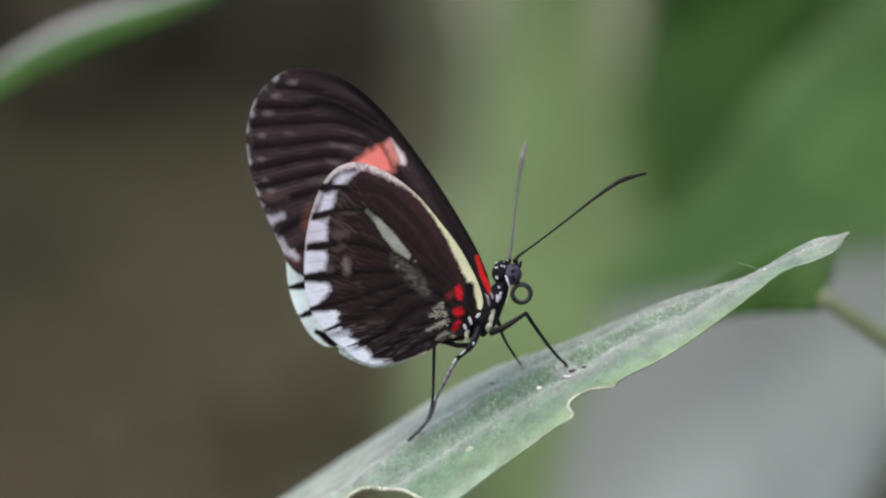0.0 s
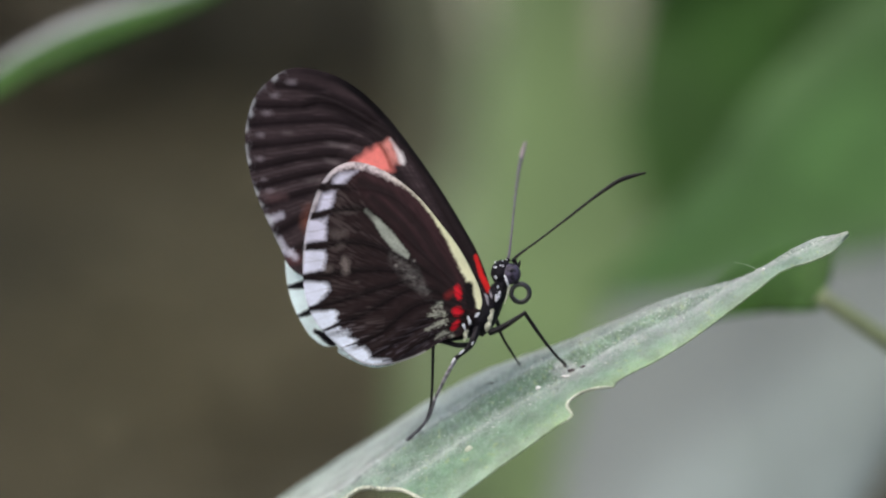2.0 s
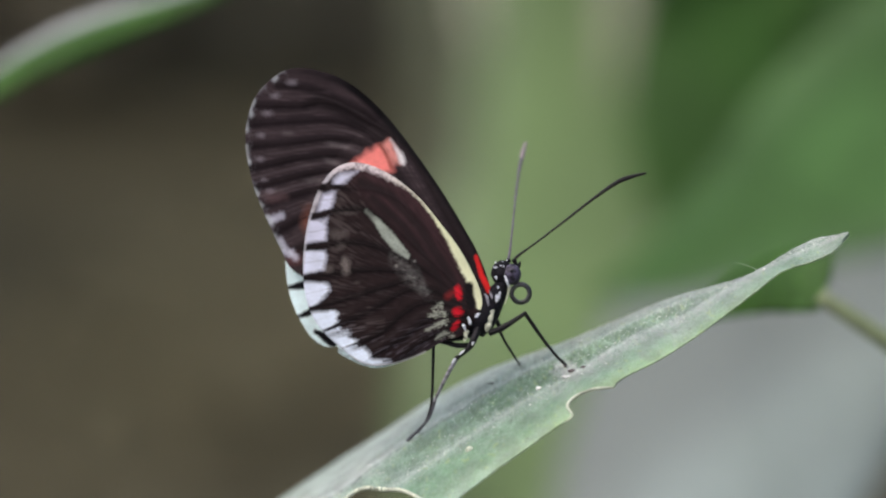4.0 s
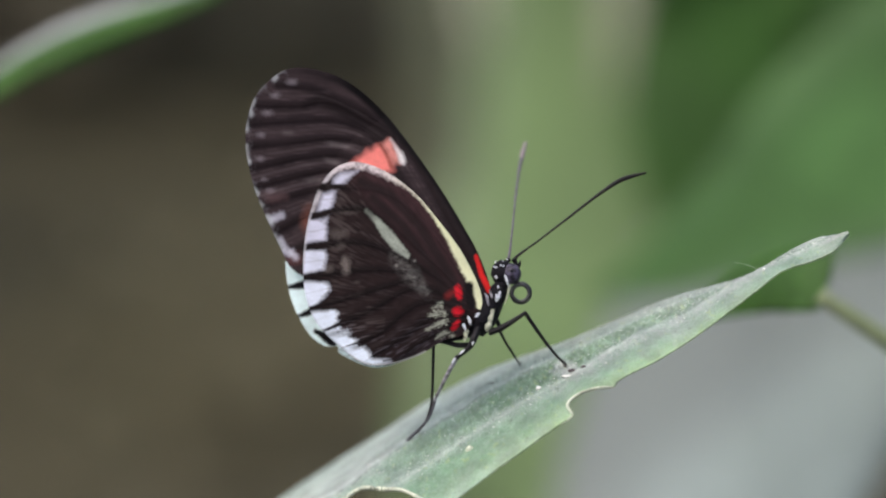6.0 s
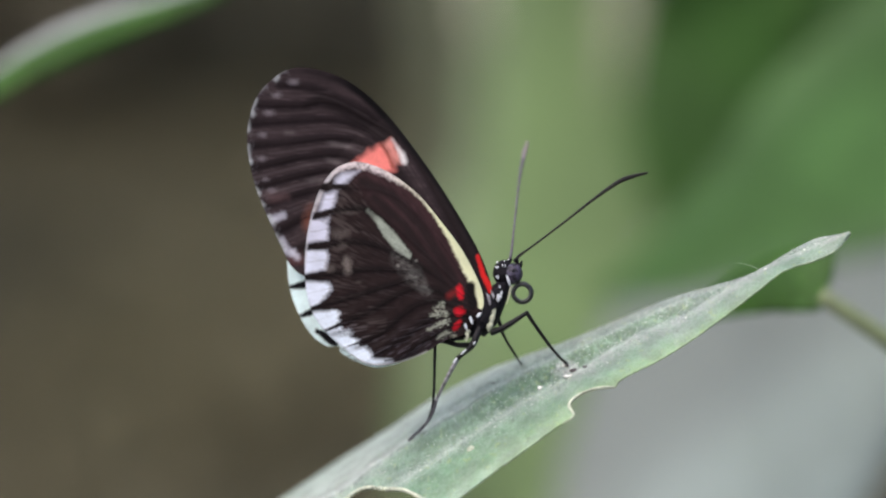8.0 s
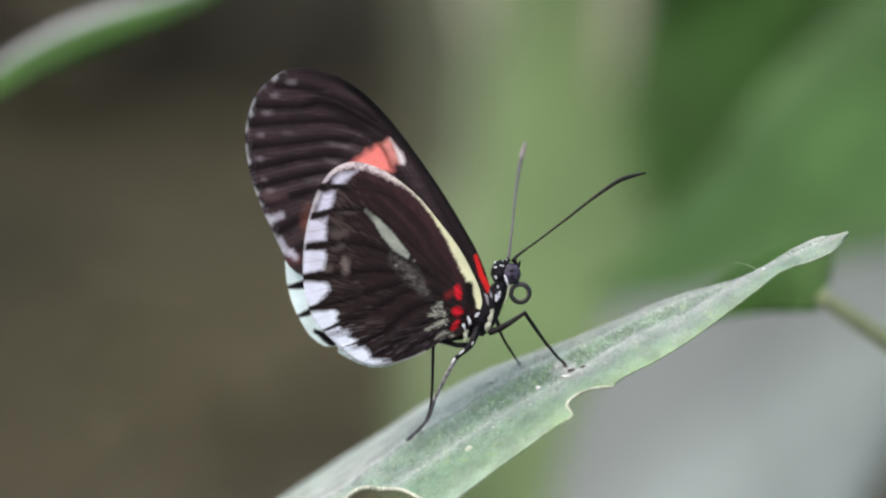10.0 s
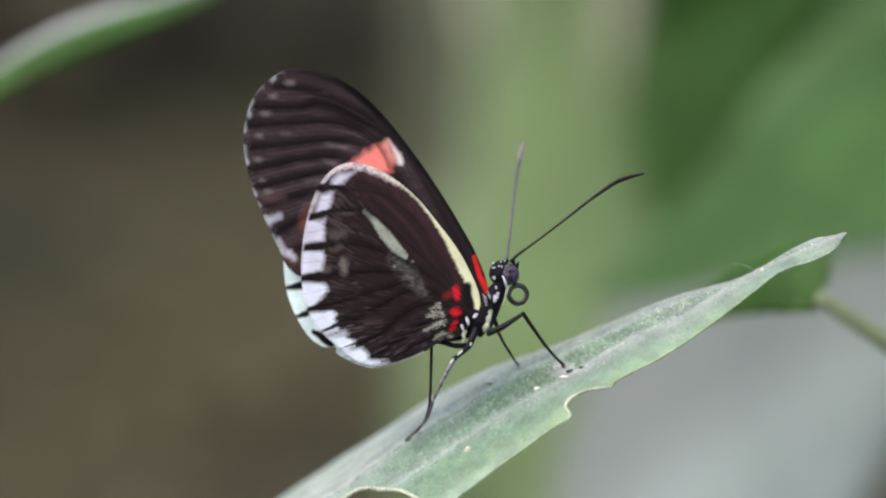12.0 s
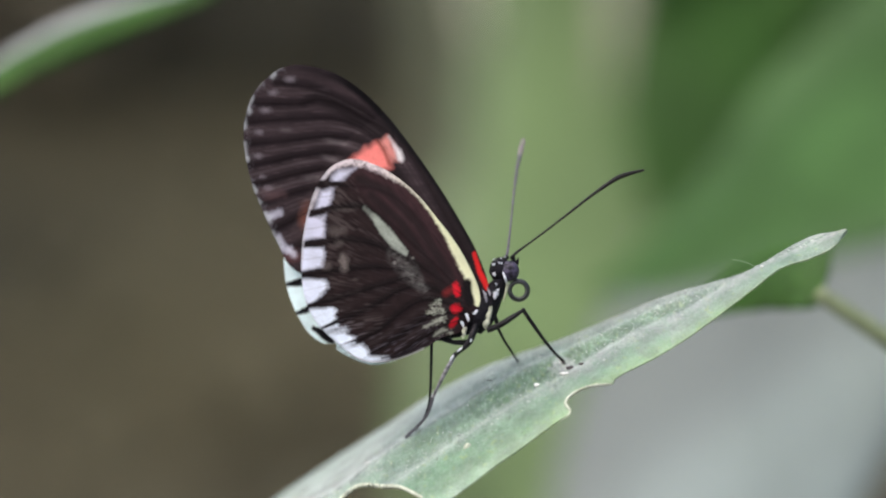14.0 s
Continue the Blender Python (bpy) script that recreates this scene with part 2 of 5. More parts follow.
def litter():
    """Dry curled leaves strewn over the soil."""
    rng = random.Random(2)
    shapes = []
    spots = [(rng.uniform(-6.5, 6.5), rng.uniform(-5.0, 9.0)) for _ in range(4800)]
    # drifts where the leaves lie thicker; the first is added to brighten the soil in view
    for cx, cy, wide, deep, count in ((-0.30, 4.95, 0.14, 0.42, 380), (2.1, 3.4, 0.4, 0.3, 300), (-2.6, 1.8, 0.4, 0.5, 300), (1.2, -2.4, 0.5, 0.3, 300)):
        spots += [(rng.gauss(cx, wide), rng.gauss(cy, deep)) for _ in range(count)]
    for x, y in spots:
        a, s, curl = rng.uniform(0, 6.28), rng.uniform(0.03, 0.08), rng.uniform(0.1, 0.5)
        d, e = np.array((math.cos(a), math.sin(a), rng.uniform(-0.1, 0.2))), np.array((-math.sin(a), math.cos(a), 0))
        c = np.array((x, y, 0.02 + 0.02 * rng.random()))
        up = np.array((0, 0, s * curl))
        v = np.array((c - d * s, c - e * s * 0.4 + up, c + d * s, c + e * s * 0.4 + up, c))
        shapes.append((v, [(0, 1, 4), (1, 2, 4), (2, 3, 4), (3, 0, 4)]))
    tagged(part("leaf_litter", merged(shapes), M_LITTER, smooth=False), "dry brown leaves strewn over the soil", "leaf litter", kind="stuff")


litter()


def bush(x, y, wide, tall, seed, leaves=2600):
    """A dark bush: bare stems and a loose crown of single leaves."""
    rng = random.Random(seed)
    ob = thing("bush", (x, y, -0.02), "dense dull olive-brown bush added round the clearing", "bush", group="bushes round the clearing")
    ends = []
    for i in range(7):
        a, r = rng.uniform(0, 6.28), rng.uniform(0.2, 0.8) * wide
        end = np.array((x + math.cos(a) * r, y + math.sin(a) * r, tall * rng.uniform(0.6, 0.95)))
        ends.append(end)
        base = np.array((x + math.cos(a) * 0.1, y + math.sin(a) * 0.1, -0.02))
        v, f = tube(np.array([base, 0.5 * (base + end) + (0, 0, 0.15 * tall), end]) * 100, [3.5, 2.2, 0.8], 6, 8)
        part("stem", (v / 100, f), M_BARK, ob)
    verts, faces = [], []
    for _ in range(leaves):
        e = ends[rng.randrange(7)]
        h = rng.random() ** 0.7
        c = np.array((x, y, 0)) * (1 - h) + e * h + np.array([rng.gauss(0, 0.22 * wide) for _ in range(3)]) * (1, 1, 0.8)
        c[2] = max(0.05, c[2])
        d = np.array([rng.gauss(0, 1) for _ in range(3)])
        d /= np.linalg.norm(d)
        w = np.cross(d, [rng.gauss(0, 1) for _ in range(3)])
        w /= np.linalg.norm(w)
        s = rng.uniform(0.06, 0.14)
        k = len(verts)
        verts += [c - d * s, c + w * s * 0.42, c + d * s, c - w * s * 0.42]
        faces += [(k, k + 1, k + 2), (k, k + 2, k + 3)]
    tagged(part("crown", (np.array(verts), faces), M_THICKET, ob), kind="stuff")


# added bushes: rear ones darken the background, left one shades soil, others unseen
for i, (bx, by, bw, bt) in enumerate(((-0.75, 7.2, 1.2, 2.4), (0.6, 8.3, 1.4, 2.6), (2.6, 7.2, 1.3, 2.3), (-1.34, 5.1, 0.8, 1.75), (-3.8, 7.4, 1.4, 2.6), (4.8, 5.2, 1.4, 2.4), (-5.0, 3.0, 1.3, 2.3),
                                      (5.4, 1.0, 1.3, 2.2), (-5.4, -1.5, 1.4, 2.4), (4.6, -4.2, 1.4, 2.4), (-2.8, -5.4, 1.4, 2.2), (0.9, -6.2, 1.4, 2.3))):
    bush(bx, by, bw, bt, 30 + i)


# ---------------------------------------------------------------- leaves and plants behind
def blade(axis, half, side, cup=0.2, wave=0.03, along=60, across=16, tip=0.7, base=0.35, seed=0):
    """A leaf blade along the axis (mm). side: the way across it, at its base and tip; cup: how far the edges drop."""
    c = smooth_line(axis, along)
    t = np.gradient(c, axis=0)
    t /= np.linalg.norm(t, axis=1)[:, None]
    sides = np.asarray(side, float).reshape(-1, 3)
    verts = []
    for i in range(along):
        s = i / (along - 1)
        w = half * (math.sin(math.pi * s ** base) ** tip if 0 < s < 1 else 0) + half * 0.01
        side = sides[0] * (1 - s) + sides[-1] * s
        a = side - (side @ t[i]) * t[i]
        a /= np.linalg.norm(a)
        nrm = np.cross(a, t[i])
        if nrm[2] < 0:
            nrm = -nrm
        for j in range(across + 1):
            u = 2 * j / across - 1
            ww = w * (1 + 0.06 * noise.noise(Vector((s * 7, np.sign(u) * 3, seed))))
            drop = -cup * half * abs(u) ** 1.6 * (w / half) + wave * half * noise.noise(Vector((s * 5, u * 2, seed + 7)))
            vein = 0.02 * half * abs(math.sin((s * 9 + abs(u) * 1.2) * math.pi)) * (w / half)
            verts.append(c[i] + a * u * ww + nrm * (drop + vein))
    k = across + 1
    faces = [(i * k + j, (i + 1) * k + j, (i + 1) * k + j + 1, i * k + j + 1) for i in range(along - 1) for j in range(across)]
    return np.array(verts), faces


def ground_point(x, y):
    return (x, y, -0.02)


def to_view(world_point):
    v = VIEW.inverted() @ Vector(world_point)
    return tuple(np.array(v) * 1000)


def plant(name, label, base, stem_top, leaves, stem_r=5.0, mat=M_STEM):
    """A stem from the ground at base (world) up to stem_top (mm) with leaves on petioles."""
    ob = thing(name, base, label, "plant")
    foot = np.array(to_view(base))
    top = np.array(stem_top, float)
    mid = foot * 0.5 + top * 0.5 + np.array((8, 10, 0))
    part("stem", at(tube([foot, mid, top], [stem_r * 1.3, stem_r, stem_r * 0.6], 10, 30, rough=0.1)), mat, ob)
    for lf in leaves:
        tint = None
        # upper half greyed: sky sheen painted into the leaf's tint
        if lf.get("skylit"):
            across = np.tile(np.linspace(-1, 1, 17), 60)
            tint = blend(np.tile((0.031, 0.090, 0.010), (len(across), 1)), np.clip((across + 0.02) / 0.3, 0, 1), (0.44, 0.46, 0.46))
        # edges paler: light along the leaf's rim painted as a margin
        if lf.get("margin"):
            across, run = np.tile(np.linspace(-1, 1, 17), 60), np.repeat(np.linspace(0, 1, 60), 17)
            cloud = speckle(np.c_[run, across * 0.3], 0.16, 8)
            tint = blend(np.tile((0.053, 0.121, 0.035), (len(across), 1)) * (0.75 + 0.4 * cloud[:, None]), np.clip((np.abs(across) - 0.6) / 0.3, 0, 1) * 0.8, lf["margin"])
        # one half lighter, one darker: shading across the fold put into the tint
        if lf.get("lit_halves"):
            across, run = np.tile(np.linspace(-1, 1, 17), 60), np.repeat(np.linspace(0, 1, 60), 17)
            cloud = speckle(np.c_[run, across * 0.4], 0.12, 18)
            one, other = lf["lit_halves"]
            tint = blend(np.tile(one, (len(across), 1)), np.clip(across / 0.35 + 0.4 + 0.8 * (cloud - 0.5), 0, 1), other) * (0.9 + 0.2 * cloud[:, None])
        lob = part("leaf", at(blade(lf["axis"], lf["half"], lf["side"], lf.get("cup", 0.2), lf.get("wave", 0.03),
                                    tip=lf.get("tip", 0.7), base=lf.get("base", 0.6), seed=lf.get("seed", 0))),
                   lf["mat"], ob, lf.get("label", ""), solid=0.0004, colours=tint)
        ax = smooth_line(lf["axis"], 40)
        r = lf.get("rib", 0.6)
        part("midrib", at(tube(ax - np.array((0, 0, r * 0.3)), [r, r * 0.7, r * 0.2], 8, 40)), M_DEEP if lf.get("skylit") or lf.get("margin") else M_STALK if lf.get("lit_halves") else lf["mat"], lob)
        join = np.array(lf.get("join", top), float)
        b0 = np.array(lf.get("start", lf["axis"][0]), float)
        bend = 0.5 * (join + b0) + np.array((0, 0, lf.get("lift", 0.12) * np.linalg.norm(join - b0)))
        k = lf.get("stalk", 1.3)
        part("petiole", at(tube([join, bend, b0], [r * 1.4 * k, r * k, r * 0.85 * k], 8, 20)), mat, ob)
        if "join" in lf:
            part("branch", at(tube([top, 0.5 * (top + join) + (6, 4, -8), join], [stem_r * 0.6, stem_r * 0.4, r * 1.6 * k], 8, 20)), mat, ob)
    return ob


# broad leaf beyond, with its short stalk
plant("shrub", "green shrub with a drooping leaf on a pale stalk", ground_point(0.13, 0.09), (81.28, 60, -25.52),
      [dict(axis=[(54.52, 58, -4.22), (49.46, 62, -4.09), (42.83, 70, -5.94), (36.13, 80, -9.53)], half=5.0, side=(0.1, 0.35, 0.9), cup=0.12,
            mat=M_BACKLIT, base=0.36, tip=0.5, rib=0.25, join=(74.88, 60, -21.12), start=(53.01, 58, -6.46), lift=0.0, stalk=5.2)], 6.0)

# leaf hanging in at the upper edge
plant("shrub", "green shrub with an arching grey-sheened leaf", ground_point(-0.16, 0.13), (-104.92, 110, 1.83),
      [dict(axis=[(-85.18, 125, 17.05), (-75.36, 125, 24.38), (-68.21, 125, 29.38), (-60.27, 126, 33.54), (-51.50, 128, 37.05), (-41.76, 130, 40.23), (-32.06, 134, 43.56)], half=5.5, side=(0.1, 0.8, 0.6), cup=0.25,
            mat=M_ARCH, rib=0.25, stalk=3.0, skylit=True, base=0.75, tip=0.6)], 6.0)

# large green foliage beyond
plant("broadleaf_plant", "tall plant with large mid-green wavy leaves", ground_point(0.42, 0.30), (148.31, 260, 58.74),
      [dict(axis=[(127.54, 300, 48.11), (89.38, 298, 26.11), (61.5, 298, 8.0), (45.0, 298, -2.0), (31.0, 300, -9.5)], half=29.0, side=((-0.5, 0.2, 0.8), (-0.35, 1.3, 0.5)), cup=0.1,
            wave=0.14, mat=M_BROAD, margin=(0.082, 0.148, 0.060), rib=0.8, base=0.7, tip=0.75),
       dict(axis=[(90.86, 500, 123.00), (78.0, 490, 90.66), (71.0, 490, 53.88), (63.5, 480, 32.0), (58.0, 470, 2.0)], half=24, side=(1, 0.3, 0.1), cup=0.15,
            wave=0.1, mat=M_DEEP, rib=1.0, base=0.8, tip=0.45, seed=4),
       dict(axis=[(145.13, 520, 125.46), (130.72, 510, 89.60), (119.43, 500, 54.43), (113.99, 490, 15.70)], half=29, side=(1, 0.2, 0.1), cup=0.15,
            wave=0.1, mat=M_DEEP, rib=1.0, base=0.8, tip=0.45, seed=9)], 9.0)

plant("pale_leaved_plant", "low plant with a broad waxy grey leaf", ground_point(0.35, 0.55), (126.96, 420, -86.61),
      [dict(axis=[(147.42, 374, 5.6), (111.89, 404, -15.6), (69.88, 419, -44.6), (24.98, 429, -75.6)], half=106, side=(0.5, 0.5, 0.7), cup=-0.18, lit_halves=((0.173, 0.208, 0.197), (0.103, 0.122, 0.114)),
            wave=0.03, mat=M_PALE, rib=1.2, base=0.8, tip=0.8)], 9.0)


def build_stalk():
    base = (0.070, 1.0, -0.02)
    ob = thing("banana_plant", base, "thick pale green plant stalk rising from the soil", "plant")
    foot = np.array(to_view(base))
    top = np.array(to_view((0.062, 1.0, 2.6)))
    mid = 0.5 * (foot + top)
    part("stalk", at(tube([foot, mid, top], [58, 42, 34], 20, 40, rough=0.12)), M_STALK, ob)
    part("sheath", at(tube([foot + (2, -36, 0), mid + (-4, -30, 40), top + (-4, -24, 0)], [40, 17, 10], 14, 40, flat=0.7, rough=0.2)), M_SHEATH, ob, "paler outer leaf sheath")
    part("sheath", at(tube([foot + (-80, -10, 0), mid + (-58, -10, -470), mid + (-51, -10, -350), mid + (-42, -12, -250), mid + (-16, -12, 0), top + (-12, -8, 0)], [50, 30, 23, 13, 8, 5], 14, 40, flat=0.7, rough=0.2)), M_STALK, ob)
    part("sheath", at(tube([foot + (52, -16, 0), mid + (48, -12, -160), mid + (26, -12, 260), top + (14, -8, 0)], [54, 26, 8, 5], 14, 40, flat=0.7, rough=0.2)), M_STALK, ob)
    part("sheath", at(tube([foot + (-30, -44, 0), mid + (-34, -40, -600), mid + (-30, -38, -430), mid + (-26, -34, -340)], [66, 52, 36, 4], 16, 40, flat=0.6, rough=0.2)), M_SHEATH, ob, "paler outer leaf sheath")
    part("sheath", at(tube([mid + (-46, -16, 120), mid + (-58, -18, -120), mid + (-62, -18, -270), mid + (-65, -18, -370), mid + (-62, -18, -430)], [14, 22, 22, 15, 3], 14, 40, flat=0.7, rough=0.25)), M_DRYSHEATH, ob, "withered olive-brown leaf sheath")
    part("sheath", at(tube([(46, 940, 46), (47, 940, 74), (48, 940, 150), (50, 955, 280)], [5, 20, 26, 22], 14, 30, flat=0.7, rough=0.2)), M_FADED, ob, "faded beige leaf sheath")
    part("sheath", at(tube([(30, 930, 190), (12, 800, 100), (10.5, 720, 64)], [7, 5, 1.5], 10, 24, flat=0.5, rough=0.2)), M_FADED, ob, "torn faded sheath tip")
    part("leaf", at(blade([(34.56, 620, -86.24), (40.59, 655, -52.63), (43.34, 685, -9.99), (45.83, 706, 41.52), (49.05, 722, 103.17), (52.22, 735, 151.90)], 30, (1, 0.05, 0.05), 0.12, 0.05, tip=0.4, base=0.7, seed=3)),
               M_YOUNG, ob, "pale upright young leaf", solid=0.0006)
    part("dry_margin", at(tube([(50, 690, 42), (53, 690, 66), (56, 700, 110), (54, 734, 150)], [1.0, 6, 7, 3], 12, 24, flat=0.4, rough=0.25)), M_FADED, ob, "faded beige curled leaf margin")
    part("petiole", at(tube([foot + (10, -40, 300), (33.55, 640, -139.89), (34.56, 620, -85.44)], [9, 6, 4], 10, 24)), M_STALK, ob)


build_stalk()


# ---------------------------------------------------------------- the leaf that carries the butterfly
NEAR = [(-46.01, 8, -53.63), (-25.08, -4, -47.40), (-10.10, -9, -38.16), (-3.08, -10, -33.88), (1.82, -10, -30.87), (6.73, -9.5, -27.26), (10.24, -9, -24.83), (14.11, -8.5, -22.05),
        (16.03, -8, -20.73), (15.49, -7, -19.51), (16.50, -6.5, -18.33), (18.73, -7, -17.40), (21.18, -7.5, -17.17), (22.03, -7.3, -16.26), (26.51, -6.5, -14.03), (30.45, -5.5, -11.73), (33.66, -5, -9.48),
        (36.53, -4.5, -7.36), (39.40, -4, -5.17), (42.63, -3.5, -2.77), (46.58, -3, -1.49), (49.16, -2, -0.28), (50.93, 0, 1.36), (51.29, 0, 2.00)]
RIB = [(-46.01, 8, -53.27), (-27.54, 2, -44.03), (-13.14, 0, -34.57), (-5.20, -1, -29.37), (0.50, -1, -25.59), (6.85, -0.5, -21.48), (10.00, 0, -19.50), (16.16, 0.5, -16.09), (18.75, 1, -14.46), (21.26, 1, -12.81),
       (24.84, 1, -10.81), (28.13, 1, -9.52), (30.27, 1, -8.59), (34.28, 1, -6.16), (37.15, 1, -4.29), (40.51, 1, -2.36), (44.04, 0.5, -0.79), (47.57, 0, 0.79), (51.29, 0, 2.07)]
FOLD = [(-46.01, 8, -52.90), (-27.87, 8, -41.29), (-17.74, 9, -33.74), (-12.72, 9, -30.61), (-9.16, 9, -27.92), (-4.50, 8.5, -24.55), (-1.02, 8, -22.28), (2.39, 7.5, -20.23), (5.00, 7, -18.54),
        (10.71, 6.5, -15.48), (16.34, 6, -12.94), (22.82, 5.5, -9.89), (29.65, 5, -6.78), (36.43, 4, -4.61), (40.31, 3, -2.87), (43.46, 2, -0.79), (47.67, 1, 1.07), (51.29, 0, 2.14)]
FAR = [(-46.10, 9, -52.65), (-37.48, 42, -44.83), (-21.99, 42, -34.05), (-14.14, 38, -28.60), (-7.93, 34, -24.55), (-1.82, 30, -20.30), (4.95, 25, -16.50), (10.12, 21, -14.30),
       (15.95, 17, -12.11), (23.16, 13, -8.94), (29.94, 10, -6.12), (36.72, 8, -4.21), (40.55, 6, -2.60), (43.63, 4, -0.58), (47.04, 2, 1.22), (49.81, 1, 1.79), (51.29, 0, 2.21)]


def build_leaf():
    ob = thing("perch_leaf", out([NEAR[0]])[0], "dusty grey-green leaf with chewed edges, under the butterfly", "leaf")
    along, across = 900, 144
    way = np.array((0.82, 0, 0.57))

    def by_length(line):
        c = smooth_line(line, 600)
        s = np.maximum.accumulate(c @ way + np.arange(600) * 1e-5)
        return s, c

    lo, hi = max(np.array(k[0]) @ way for k in (NEAR, RIB, FOLD, FAR)), np.array(NEAR[-1]) @ way
    q = lo + (hi - lo) * np.linspace(0, 1, along)
    lines = []
    for ln in (NEAR, RIB, FOLD, FAR):
        s, c = by_length(ln)
        lines.append(np.stack([np.interp(q, s, c[:, j]) for j in range(3)], 1))
    near, rib, fold, far = lines
    # the near edge without its bites, for the body of the blade
    wear = speckle(np.c_[q * 1.0, q * 0], 0.35, 31) + 0.6 * speckle(np.c_[q * 1.0, q * 0], 0.12, 32) - 0.8
    near = near + np.outer(wear, (0.05, 0, 0.12)) * 0.9
    far = far + np.outer(wear[::-1], (0.02, 0, 0.10)) * 0.9
    kernel = np.exp(-np.linspace(-2, 2, 81) ** 2)
    kernel /= kernel.sum()
    plain = np.stack([np.convolve(np.pad(near[:, j], 40, mode="reflect", reflect_type="odd"), kernel, "valid") for j in range(3)], 1)
    marks = np.array((-1.0, 0.0, 0.45, 1.0))
    u = np.linspace(-1, 1, across + 1)
    grid = np.zeros((along, across + 1, 3))
    for i in range(along):
        pts = np.stack((near[i], rib[i], fold[i], far[i]))
        a = np.clip(u + 1, 0, 1)[:, None]
        b = np.clip(u / 0.45, 0, 1)[:, None]
        d = np.clip((u - 0.45) / 0.55, 0, 1)[:, None]
        # near half bulges a little, far half rolls over the fold
        p1 = plain[i] * (1 - a) + pts[1] * a + (near[i] - plain[i]) * np.clip(1 - a / 0.35, 0, 1) ** 1.5
        p1 = p1 + np.array((0.05, -0.35, 0.25)) * (4 * a * (1 - a)) * np.linalg.norm(pts[1] - pts[0]) * 0.12
        p2 = pts[1] * (1 - b) + pts[2] * b + np.array((0, 0.2, -0.5)) * (4 * b * (1 - b)) * 0.35
        p3 = pts[2] * (1 - d) + pts[3] * d + np.array((0, -0.4, 0.6)) * (4 * d * (1 - d)) * np.linalg.norm(pts[3] - pts[2]) * 0.05
        grid[i] = np.where(u[:, None] <= 0, p1, np.where(u[:, None] <= 0.45, p2, p3))
    # soften the creases, then side veins and fine puckers
    for _ in range(2):
        g = grid.copy()
        g[:, 1:-1] = 0.25 * grid[:, :-2] + 0.5 * grid[:, 1:-1] + 0.25 * grid[:, 2:]
        grid = g
    s = np.linspace(0, 1, along)[:, None]
    ripple = np.sin((s * 15 + np.abs(u)[None, :] * 1.6) * math.pi)
    veins = np.clip(ripple - 0.86, 0, 1) * 2.2 * (1 - np.abs(u)[None, :] ** 4) * np.sin(math.pi * s)
    flat = grid.reshape(-1, 3)
    middle = np.exp(-((u - 0.2) / 0.3) ** 2)[None, :]
    puck = ((speckle(flat[:, [0, 2]], 1.3, 5) - 0.5).reshape(along, -1) * 0.22
            + (speckle(flat[:, [0, 2]], 0.45, 6) - 0.5).reshape(along, -1) * (0.08 + 0.20 * middle)
            + (speckle(flat[:, [0, 2]], 0.2, 8) - 0.5).reshape(along, -1) * (0.03 + 0.09 * middle))
    grid[:, :, 2] += (veins * 0.14 + puck) * np.sin(math.pi * np.clip(s, 0.02, 0.99)) ** 0.3 * (1 - np.abs(u)[None, :] ** 10)
    # a hole chewed through the near half
    hole, size = np.array((-7.57, -33.21)), np.array((5.29, 3.14))
    v = grid.reshape(-1, 3)
    persp = 500 / (500 + v[:, 1])
    rel = (v[:, [0, 2]] * persp[:, None] - hole) / size
    uneven = lambda w: 1 + 0.07 * np.sin(3 * w + 0.6) + 0.03 * np.sin(7 * w)
    rad = np.linalg.norm(rel, axis=1) / uneven(np.arctan2(rel[:, 1], rel[:, 0]))
    k = across + 1
    inside = (rad < 1) & (np.tile(u, along) < 0.5)
    faces = []
    for i in range(along - 1):
        for j in range(across):
            f = (i * k + j, (i + 1) * k + j, (i + 1) * k + j + 1, i * k + j + 1)
            if not all(inside[x] for x in f):
                faces.append(f)
    ring = inside & (rad > 0.75)
    v[ring, 0] += (rel[ring, 0] / rad[ring] - rel[ring, 0]) * size[0]
    v[ring, 2] += (rel[ring, 1] / rad[ring] - rel[ring, 1]) * size[1]
    # green tissue under a film of dust that gathers on the ribs and in the puckers; dust past the fold stands in for
    # glare
    flat = v[:, [0, 2]]
    uu = np.tile(u, along)
    n1, n2, n3, n4 = (speckle(flat, z, i) for i, z in enumerate((0.14, 0.4, 1.2, 5.0)))
    col = np.tile((0.150, 0.290, 0.160), (len(v), 1)) * (0.8 + 0.4 * n4[:, None])
    col = blend(col, np.clip((n2 + n3 - 0.85) * 0.9, 0, 0.5), (0.09, 0.20, 0.08))
    run = np.repeat(np.linspace(0, 1, along), k)
    pit = np.clip((speckle(flat, 0.33, 44) - 0.58) * 3.5, 0, 1) * (uu > 0.03) * (uu < 0.42)
    col = blend(col, pit * np.clip((run - 0.4) / 0.2, 0.15, 0.8), (0.06, 0.14, 0.055))
    dust = 0.16 + 0.30 * n4 * n3 + 0.30 * (n1 - 0.5)
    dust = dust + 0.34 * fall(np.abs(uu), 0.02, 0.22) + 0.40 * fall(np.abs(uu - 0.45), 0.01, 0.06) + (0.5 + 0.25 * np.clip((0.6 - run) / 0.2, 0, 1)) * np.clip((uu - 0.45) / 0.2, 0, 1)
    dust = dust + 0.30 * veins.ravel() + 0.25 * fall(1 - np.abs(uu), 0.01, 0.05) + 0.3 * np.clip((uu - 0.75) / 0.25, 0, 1)
